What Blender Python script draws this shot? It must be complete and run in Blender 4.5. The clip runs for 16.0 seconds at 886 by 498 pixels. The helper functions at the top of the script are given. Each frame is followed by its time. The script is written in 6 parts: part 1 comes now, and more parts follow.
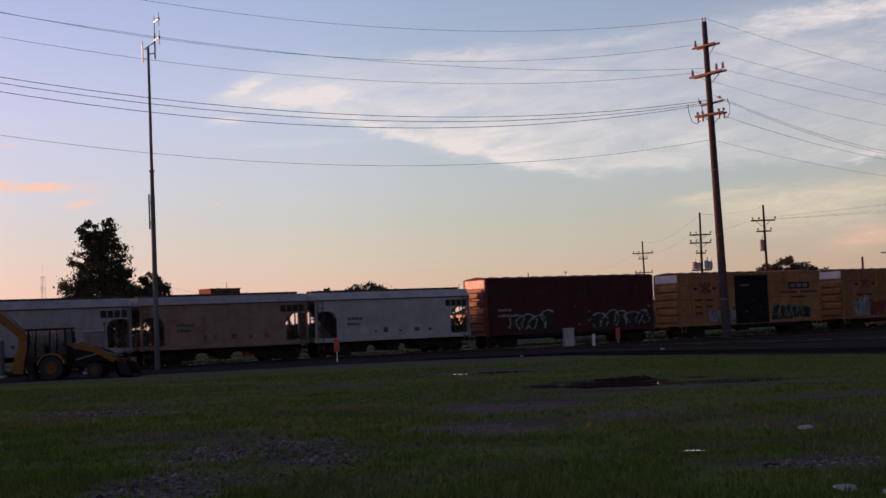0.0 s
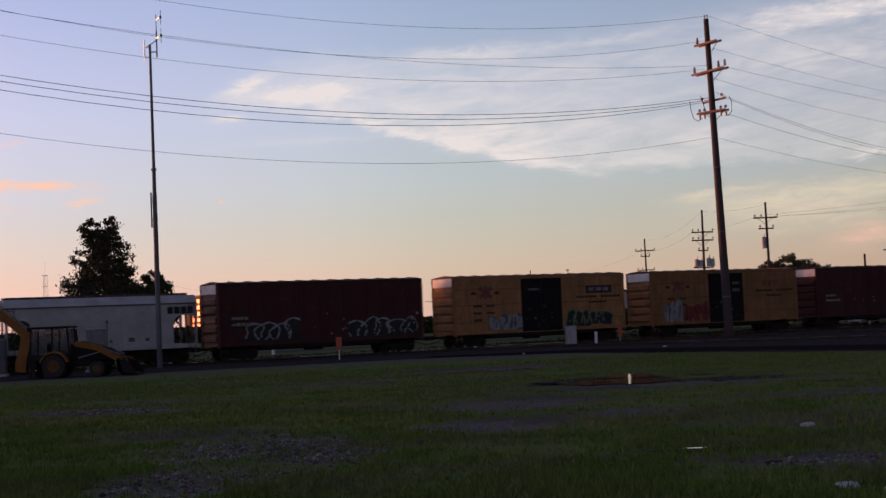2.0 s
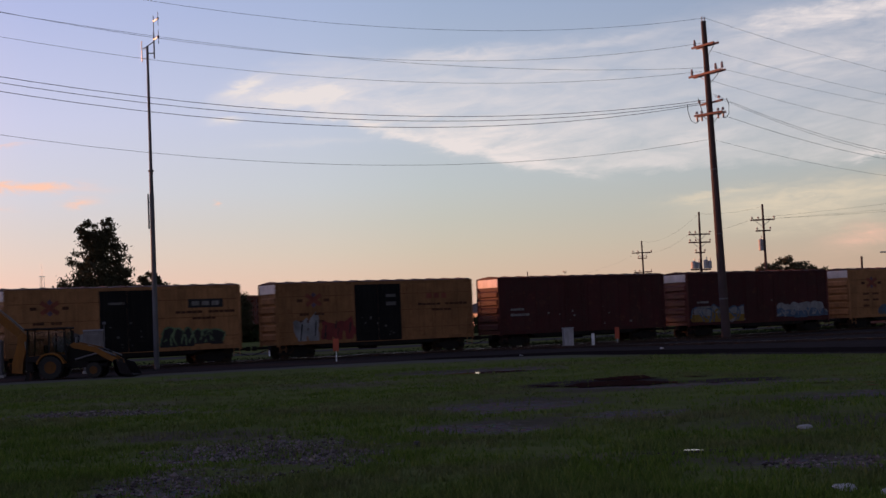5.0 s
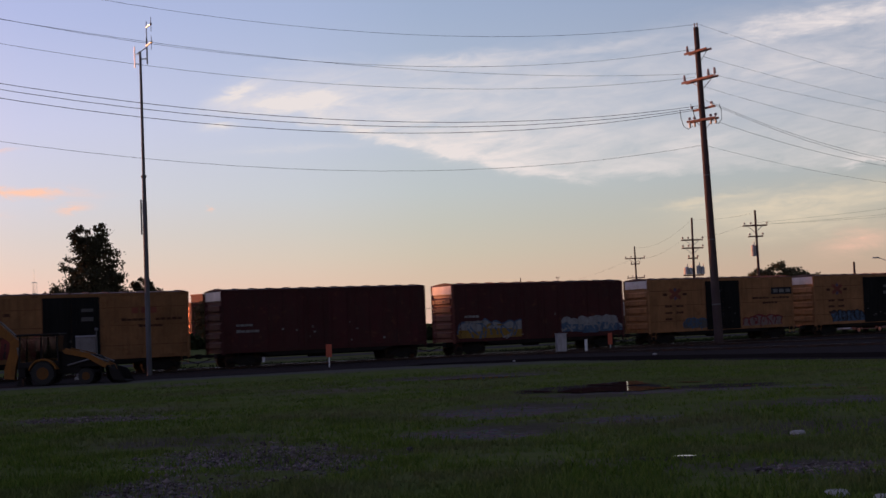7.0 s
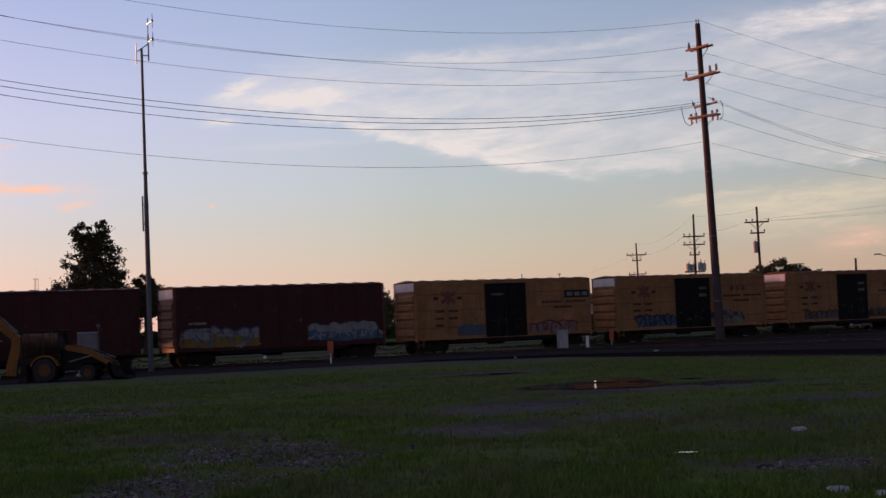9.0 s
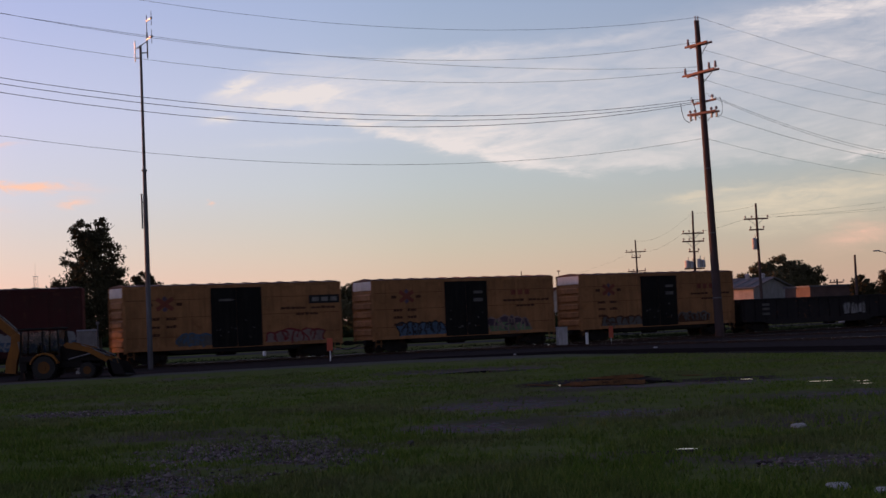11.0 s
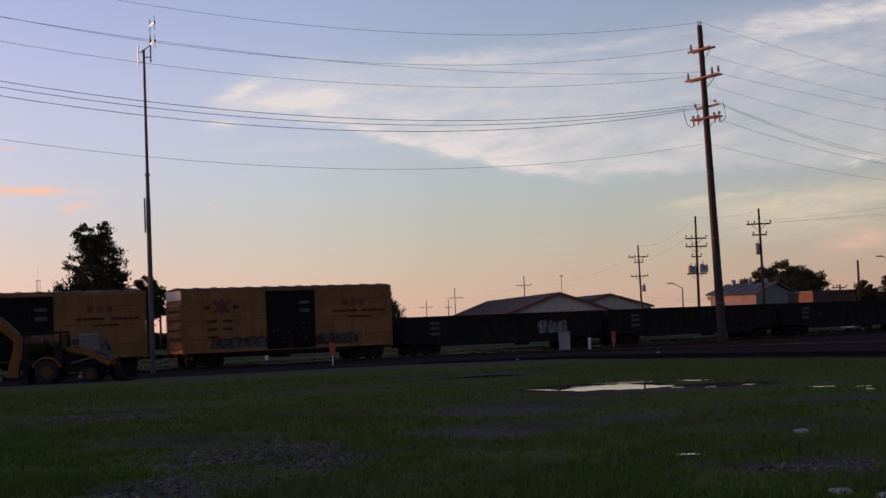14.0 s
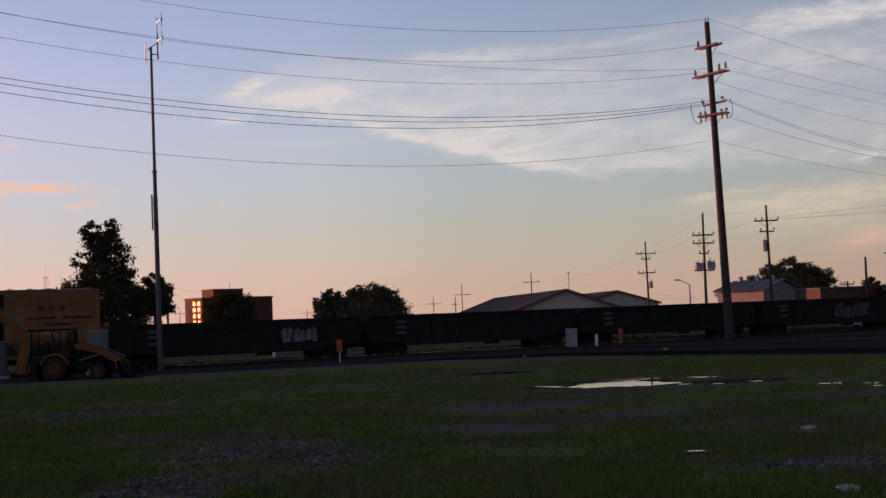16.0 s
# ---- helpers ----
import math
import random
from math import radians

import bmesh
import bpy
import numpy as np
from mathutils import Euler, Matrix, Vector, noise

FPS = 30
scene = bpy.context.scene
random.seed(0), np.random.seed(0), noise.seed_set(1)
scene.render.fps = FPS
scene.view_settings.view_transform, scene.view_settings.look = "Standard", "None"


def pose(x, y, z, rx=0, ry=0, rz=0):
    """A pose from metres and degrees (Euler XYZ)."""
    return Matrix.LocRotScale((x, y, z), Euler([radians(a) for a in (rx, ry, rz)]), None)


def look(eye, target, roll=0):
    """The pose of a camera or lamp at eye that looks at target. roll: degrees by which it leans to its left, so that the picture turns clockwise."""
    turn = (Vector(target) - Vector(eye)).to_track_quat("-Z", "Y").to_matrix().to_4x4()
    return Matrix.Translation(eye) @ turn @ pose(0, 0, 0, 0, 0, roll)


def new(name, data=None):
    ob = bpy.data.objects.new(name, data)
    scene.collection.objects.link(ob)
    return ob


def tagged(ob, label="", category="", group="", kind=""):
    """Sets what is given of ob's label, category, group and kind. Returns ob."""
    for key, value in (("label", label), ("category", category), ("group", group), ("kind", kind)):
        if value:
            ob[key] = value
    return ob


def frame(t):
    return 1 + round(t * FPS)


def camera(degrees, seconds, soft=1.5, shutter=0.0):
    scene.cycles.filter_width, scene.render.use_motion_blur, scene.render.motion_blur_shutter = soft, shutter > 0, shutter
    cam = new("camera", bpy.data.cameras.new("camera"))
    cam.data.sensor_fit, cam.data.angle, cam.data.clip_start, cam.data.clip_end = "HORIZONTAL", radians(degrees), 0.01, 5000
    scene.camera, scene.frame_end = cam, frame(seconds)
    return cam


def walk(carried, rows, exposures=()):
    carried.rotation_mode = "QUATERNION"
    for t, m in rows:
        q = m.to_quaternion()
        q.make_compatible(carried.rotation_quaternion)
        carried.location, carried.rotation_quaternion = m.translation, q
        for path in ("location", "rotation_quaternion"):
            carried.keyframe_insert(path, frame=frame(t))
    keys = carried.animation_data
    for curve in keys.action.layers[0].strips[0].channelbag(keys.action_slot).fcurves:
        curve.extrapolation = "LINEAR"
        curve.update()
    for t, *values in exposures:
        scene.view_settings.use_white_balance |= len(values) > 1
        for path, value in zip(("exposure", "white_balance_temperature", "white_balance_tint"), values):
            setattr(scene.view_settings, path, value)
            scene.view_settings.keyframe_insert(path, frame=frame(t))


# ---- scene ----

EYE = (0.0, 0.0, 2.5)
TILT, LEAN, LENS = 2.782, -2.274, 34.92
cam = camera(LENS, 16.0, soft=1.5, shutter=0.35)
# seconds, then the small turns up, to the left and leaning left of a hand-held camera, in degrees
SWAY = [
    (0.0, 0.000, 0.000, 0.000),
    (0.5, -0.035, 0.039, -0.171),
    (1.0, -0.075, 0.073, -0.027),
    (1.5, -0.074, 0.100, -0.067),
    (2.0, -0.091, 0.084, -0.088),
    (2.5, -0.125, 0.107, -0.078),
    (3.0, -0.126, 0.104, -0.093),
    (3.5, -0.138, 0.084, -0.032),
    (4.0, -0.119, 0.102, 0.069),
    (6.5, 0.173, -0.252, -0.177),
    (7.0, 0.212, -0.313, -0.012),
    (7.5, 0.150, -0.313, -0.041),
    (8.0, 0.093, -0.282, -0.071),
    (8.5, 0.083, -0.254, -0.131),
    (9.0, 0.073, -0.253, -0.027),
    (11.5, -0.055, -0.268, -0.118),
    (12.0, -0.004, -0.148, -0.188),
    (12.5, 0.057, -0.144, 0.065),
    (13.0, 0.112, -0.177, 0.026),
    (13.5, 0.094, -0.179, 0.074),
    (14.0, 0.144, -0.175, 0.006),
    (14.5, 0.247, -0.140, -0.015),
    (15.0, 0.302, -0.191, 0.240),
    (15.5, 0.224, -0.008, 0.206),
    (16.0, 0.016, 0.111, -0.027),
]
# the first turn of the camera: level, tilted up, leaning right
BASE = pose(0, 0, 0, 90 + TILT, 0, 0) @ pose(0, 0, 0, 0, 0, LEAN)
walk(cam, [(t, Matrix.Translation(EYE) @ BASE @ pose(0, 0, 0, up, left, lean)) for t, up, left, lean in SWAY],
     exposures=[(0, 0.0), (11.0, 0.0), (12.5, -0.02), (14.0, -0.09), (15.0, -0.16), (16, -0.19)])

# ---- light: a low sun off to the left, evening sky with thin cloud ----
SUN_AZ, SUN_EL = -66.0, 2.6
sun = new("sun", bpy.data.lights.new("sun", "SUN"))
sun.data.energy, sun.data.angle, sun.data.color = 5.0, radians(0.6), (1.0, 0.345, 0.15)
_sd = Vector((math.sin(radians(SUN_AZ)) * math.cos(radians(SUN_EL)), math.cos(radians(SUN_AZ)) * math.cos(radians(SUN_EL)), math.sin(radians(SUN_EL))))
sun.matrix_world = look(_sd * 400, (0, 0, 0))


class Nodes:
    """A short way to write node trees."""

    def __init__(self, tree):
        self.t = tree

    def add(self, kind, ins=(), **props):
        n = self.t.nodes.new(kind)
        for k, v in props.items():
            if k == "operation":
                n.operation = v
            elif k == "blend":
                n.data_type, n.blend_type = "RGBA", v
            elif k == "dims":
                n.noise_dimensions = v
            elif k == "clamp":
                n.use_clamp = v
            elif k == "feature":
                n.feature = v
        for key, v in (ins.items() if isinstance(ins, dict) else enumerate(ins)):
            if v is None:
                continue
            if isinstance(v, bpy.types.NodeSocket):
                self.t.links.new(v, n.inputs[key])
            else:
                n.inputs[key].default_value = v
        return n

    def m(self, op, *ins, clamp=False):
        return self.add("ShaderNodeMath", ins, operation=op, clamp=clamp).outputs[0]

    def mix(self, fac, a, b, blend="MIX"):
        return self.add("ShaderNodeMix", {0: fac, 6: a, 7: b}, blend=blend).outputs[2]

    def noise(self, vec, scale, detail=3.0, rough=0.55, distort=0.0):
        return self.add("ShaderNodeTexNoise", {"Vector": vec, "Scale": scale, "Detail": detail, "Roughness": rough, "Distortion": distort}).outputs[0]

    def ramp(self, fac, stops, smooth=False):
        n = self.add("ShaderNodeValToRGB", {0: fac})
        n.color_ramp.interpolation = "EASE" if smooth else "LINEAR"
        e = n.color_ramp.elements
        while len(e) < len(stops):
            e.new(0.5)
        for el, (pos, col) in zip(e, stops):
            el.position = pos
            el.color = (*col, 1) if isinstance(col, tuple) else (col, col, col, 1)
        return n.outputs[0]

    def span(self, v, lo, hi):
        return self.add("ShaderNodeMapRange", {0: v, 1: lo, 2: hi, 3: 0.0, 4: 1.0}).outputs[0]

    def scaled(self, vec, sx, sy, sz):
        return self.add("ShaderNodeMapping", {0: vec, 3: (sx, sy, sz)}).outputs[0]


def make_world():
    w = bpy.data.worlds.new("evening_sky")
    scene.world = w
    w.use_nodes = True
    t = w.node_tree
    t.nodes.clear()
    N = Nodes(t)
    d = N.add("ShaderNodeTexCoord").outputs["Generated"]
    xyz = N.add("ShaderNodeSeparateXYZ", [d])
    x, y, z = xyz.outputs
    deg = 57.29578
    az = N.m("MULTIPLY", N.m("ARCTAN2", x, y), deg)
    el = N.m("MULTIPLY", N.m("ARCSINE", z), deg)
    el_n = N.m("DIVIDE", el, 90.0, clamp=True)
    # clear air: peach at the horizon, pale above it, blue higher up
    clear = N.ramp(el_n, [(0.0, (0.74, 0.485, 0.395)), (0.018, (0.65, 0.50, 0.41)), (0.031, (0.575, 0.52, 0.455)), (0.044, (0.520, 0.525, 0.505)), (0.060, (0.485, 0.535, 0.585)),
                          (0.092, (0.45, 0.51, 0.65)), (0.14, (0.34, 0.42, 0.62)), (0.20, (0.27, 0.34, 0.54)), (0.4, (0.17, 0.21, 0.36)), (1.0, (0.14, 0.17, 0.30))])
    # pinker and lavender towards the sun, a little duller away from it
    side = N.add("ShaderNodeMapRange", {0: az, 1: 0.0, 2: -20.0, 3: 0.0, 4: 1.0}).outputs[0]
    clear = N.mix(side, clear, N.mix(1.0, clear, (1.26, 1.10, 1.25, 1), "MULTIPLY"))
    away = N.add("ShaderNodeMapRange", {0: az, 1: -5.0, 2: 17.0, 3: 0.0, 4: 1.0}).outputs[0]
    clear = N.mix(away, clear, N.mix(1.0, clear, (0.77, 0.755, 0.75, 1), "MULTIPLY"))
    gap = N.m("ABSOLUTE", N.m("SUBTRACT", az, SUN_AZ))
    gap = N.m("MINIMUM", gap, N.m("SUBTRACT", 360.0, gap))
    dusk = N.add("ShaderNodeMapRange", {0: gap, 1: 88.0, 2: 150.0, 3: 0.0, 4: 1.0}).outputs[0]
    clear = N.mix(dusk, clear, N.mix(1.0, clear, (0.34, 0.34, 0.40, 1), "MULTIPLY"))
    near_sun = N.add("ShaderNodeMapRange", {0: N.m("ABSOLUTE", N.m("SUBTRACT", az, SUN_AZ)), 1: 50.0, 2: 5.0, 3: 0.0, 4: 1.0}).outputs[0]
    low = N.add("ShaderNodeMapRange", {0: el, 1: 22.0, 2: 0.0, 3: 0.0, 4: 1.0}).outputs[0]
    clear = N.mix(N.m("MULTIPLY", N.m("MULTIPLY", near_sun, low), 0.8), clear, (1.5, 0.80, 0.42, 1))
    # thin cloud: soft streaks (azimuth, elevation, half length, half width, slope, strength)
    wob = N.add("ShaderNodeCombineXYZ", [N.m("MULTIPLY", az, 0.10), N.m("MULTIPLY", el, 0.34), 0.0]).outputs[0]
    n1 = N.noise(wob, 1.3, 5.0, 0.6, 0.4)
    n2 = N.noise(wob, 6.0, 4.0, 0.65, 0.6)
    az2 = N.m("ADD", az, N.m("MULTIPLY", N.m("SUBTRACT", n1, 0.5), 2.4))
    el2 = N.m("ADD", el, N.m("MULTIPLY", N.m("SUBTRACT", n2, 0.5), 0.9))

    def streaks(rows):
        total = None
        for a0, e0, la, le, slope, k in rows:
            da = N.m("SUBTRACT", az2, a0)
            de = N.m("SUBTRACT", N.m("SUBTRACT", el2, e0), N.m("MULTIPLY", da, slope))
            r = N.m("ADD", N.m("POWER", N.m("DIVIDE", da, la), 2.0), N.m("POWER", N.m("DIVIDE", de, le), 2.0))
            g = N.m("MULTIPLY", N.m("EXPONENT", N.m("MULTIPLY", r, -1.0)), k)
            total = g if total is None else N.m("ADD", total, g)
        return total

    # a fan of thin cloud with a crisp lower edge
    u = N.m("DIVIDE", N.m("ADD", az2, 12.0), 32.0, clamp=True)
    lo = N.m("MULTIPLY", N.ramp(u, LOW_EDGE), 16.0)
    hi = N.m("MULTIPLY", N.ramp(u, TOP_EDGE), 16.0)
    fan = N.m("MULTIPLY", N.span(N.m("SUBTRACT", el2, lo), -0.10, 0.28), N.span(N.m("SUBTRACT", hi, el2), -0.35, 1.3))
    # the fan is densest along its lower edge
    fan = N.m("MULTIPLY", fan, N.add("ShaderNodeMapRange", {0: N.m("SUBTRACT", el2, lo), 1: 0.2, 2: 1.6, 3: 1.25, 4: 0.80}).outputs[0])
    thin = N.add("ShaderNodeMapRange", {0: az2, 1: 2.0, 2: 11.0, 3: 0.54, 4: 0.30}).outputs[0]
    fan = N.m("MULTIPLY", N.m("MULTIPLY", fan, N.span(az2, -9.7, -8.2)), thin)
    white = N.m("ADD", streaks(WHITE), fan)
    # fibres drawn out along the cloud, and a broader mottling
    along = N.add("ShaderNodeCombineXYZ", [N.m("ADD", N.m("MULTIPLY", az, 0.22), N.m("MULTIPLY", el, 0.20)), N.m("SUBTRACT", N.m("MULTIPLY", el, 1.05), N.m("MULTIPLY", az, 0.13)), 4.0]).outputs[0]
    fibre = N.noise(along, 1.5, 7.0, 0.62, 0.9)
    mottle = N.noise(wob, 3.2, 6.0, 0.65, 0.8)
    fine = N.add("ShaderNodeMapRange", {0: N.m("ADD", N.m("MULTIPLY", fibre, 0.62), N.m("MULTIPLY", mottle, 0.38)), 1: 0.34, 2: 0.66, 3: 0.22, 4: 1.28}).outputs[0]
    white = N.m("MULTIPLY", white, fine, clamp=True)
    sky = N.mix(N.m("MULTIPLY", white, 1.32, clamp=True), clear, (0.78, 0.70, 0.71, 1))
    cream = N.m("MULTIPLY", N.m("MULTIPLY", streaks(CREAM), 1.2), fine, clamp=True)
    sky = N.mix(cream, sky, (0.76, 0.63, 0.49, 1))
    pink = N.m("MULTIPLY", N.m("MULTIPLY", streaks(PINK), 1.35), fine, clamp=True)
    sky = N.mix(pink, sky, (0.92, 0.53, 0.43, 1))
    nish = N.add("ShaderNodeTexSky")
    nish.sky_type, nish.sun_disc = "NISHITA", False
    nish.sun_elevation, nish.sun_rotation = radians(SUN_EL), radians(SUN_AZ)
    sky = N.mix(0.04, sky, nish.outputs[0])
    below = N.add("ShaderNodeMapRange", {0: el, 1: -0.3, 2: -3.0, 3: 0.0, 4: 1.0}).outputs[0]
    sky = N.mix(below, sky, (0.04, 0.04, 0.035, 1))
    bg = N.add("ShaderNodeBackground", {0: sky, 1: 1.0})
    t.links.new(bg.outputs[0], N.add("ShaderNodeOutputWorld").inputs[0])


WHITE = [(-8.05, 9.50, 1.00, 0.24, 0.42, 0.85), (-5.2, 9.15, 1.80, 0.34, 0.05, 0.60), (-8.50, 8.19, 0.65, 0.18, 0.05, 0.75), (-5.26, 8.35, 2.2, 0.15, -0.15, 0.35), (-1.3, 7.40, 2.2, 0.20, -0.26, 0.55), (3.0, 6.25, 2.4, 0.22, -0.22, 0.55), (4.13, 7.10, 2.54, 0.51, 0.026, 0.28), (0.71, 10.50, 2.68, 0.26, 0.03, 0.35), (6.3, 10.75, 2.6, 0.22, 0.08, 0.30), (15.6, 11.16, 3.30, 0.42, 0.075, 0.85), (15.08, 9.59, 3.20, 0.60, 0.029, 0.30), (16.9, 5.60, 1.28, 0.14, 0.09, 0.55), (10.71, 6.78, 1.49, 0.37, 0.207, 0.28), (-5.30, 7.25, 2.52, 0.18, 0.033, 0.22)]
CREAM = [(14.9, 4.15, 4.0, 0.55, 0.06, 0.72), (10.9, 4.45, 1.7, 0.17, 0.12, 0.42), (14.6, 3.25, 3.6, 0.45, 0.03, 0.40)]
PINK = [(-16.6, 5.72, 2.2, 0.17, -0.055, 0.85), (-14.5, 5.07, 0.62, 0.15, 0.147, 0.62), (-17.31, 7.31, 0.87, 0.09, 0.025, 0.45), (-17.6, 4.85, 0.6, 0.08, 0.02, 0.3), (-9.08, 4.95, 0.13, 0.08, 0.222, 0.55), (16.81, 2.48, 1.4, 0.40, 0.099, 0.50)]
LOW_EDGE = [(0.094, 0.534), (0.134, 0.547), (0.206, 0.539), (0.283, 0.478), (0.380, 0.433), (0.443, 0.394), (0.548, 0.343), (0.656, 0.344)]
TOP_EDGE = [(0.097, 0.596), (0.150, 0.641), (0.222, 0.672), (0.384, 0.672), (0.541, 0.688), (0.628, 0.700), (0.753, 0.744), (0.938, 0.775)]
make_world()


# ---- materials ----
def material(name, base, rough=0.6, metal=0.0, var=0.35, grain=8.0, bump=0.15, dirt=0.0, dirt_col=(0.03, 0.025, 0.02), rust=0.0, streak=0.0, tone=0.0, spec=0.4):
    """A surface with colour variation at two scales, fine relief, and if wanted dirt, rust and streaks that run down."""
    mt = bpy.data.materials.new(name)
    mt.use_nodes = True
    t = mt.node_tree
    t.nodes.clear()
    N = Nodes(t)
    tc = N.add("ShaderNodeTexCoord")
    rnd = N.add("ShaderNodeObjectInfo").outputs["Random"]
    pos = N.add("ShaderNodeVectorMath", [tc.outputs["Object"], N.add("ShaderNodeCombineXYZ", [N.m("MULTIPLY", rnd, 37.0), N.m("MULTIPLY", rnd, 11.0), 0.0]).outputs[0]], operation="ADD").outputs[0]
    big = N.noise(pos, grain * 0.12, 4.0)
    small = N.noise(pos, grain * 2.0, 4.0, 0.65)
    b = (*base, 1)
    dark = (*[c * (1 - var) for c in base], 1)
    light = (*[min(1, c * (1 + var * 0.6)) for c in base], 1)
    col = N.mix(N.span(big, 0.3, 0.7), dark, b)
    col = N.mix(N.m("MULTIPLY", N.span(small, 0.45, 0.8), 0.5), col, light)
    if tone:
        col = N.mix(N.m("MULTIPLY", rnd, tone), col, dark)
    if streak:
        sv = N.scaled(pos, 2.2, 2.2, 0.14)
        s = N.span(N.noise(sv, 2.4, 4.0, 0.6), 0.48, 0.75)
        col = N.mix(N.m("MULTIPLY", s, streak), col, (*dirt_col, 1))
    if rust:
        r = N.span(N.noise(pos, 1.6, 6.0, 0.7, 0.6), 0.62 - 0.2 * rust, 0.74)
        col = N.mix(N.m("MULTIPLY", r, min(1, 0.4 + rust)), col, (0.16, 0.062, 0.025, 1))
    if dirt:
        k = N.span(N.noise(pos, 0.7, 5.0, 0.65), 0.35, 0.75)
        col = N.mix(N.m("MULTIPLY", k, dirt), col, (*dirt_col, 1))
    rg = N.add("ShaderNodeMapRange", {0: small, 1: 0.3, 2: 0.7, 3: max(0.02, rough - 0.1), 4: min(1, rough + 0.12)}).outputs[0]
    p = N.add("ShaderNodeBsdfPrincipled", {"Base Color": col, "Roughness": rg, "Metallic": metal, "Specular IOR Level": spec})
    if bump:
        bp = N.add("ShaderNodeBump", {"Strength": bump, "Distance": 0.02, "Height": small})
        t.links.new(bp.outputs[0], p.inputs["Normal"])
    t.links.new(p.outputs[0], N.add("ShaderNodeOutputMaterial").inputs[0])
    return mt


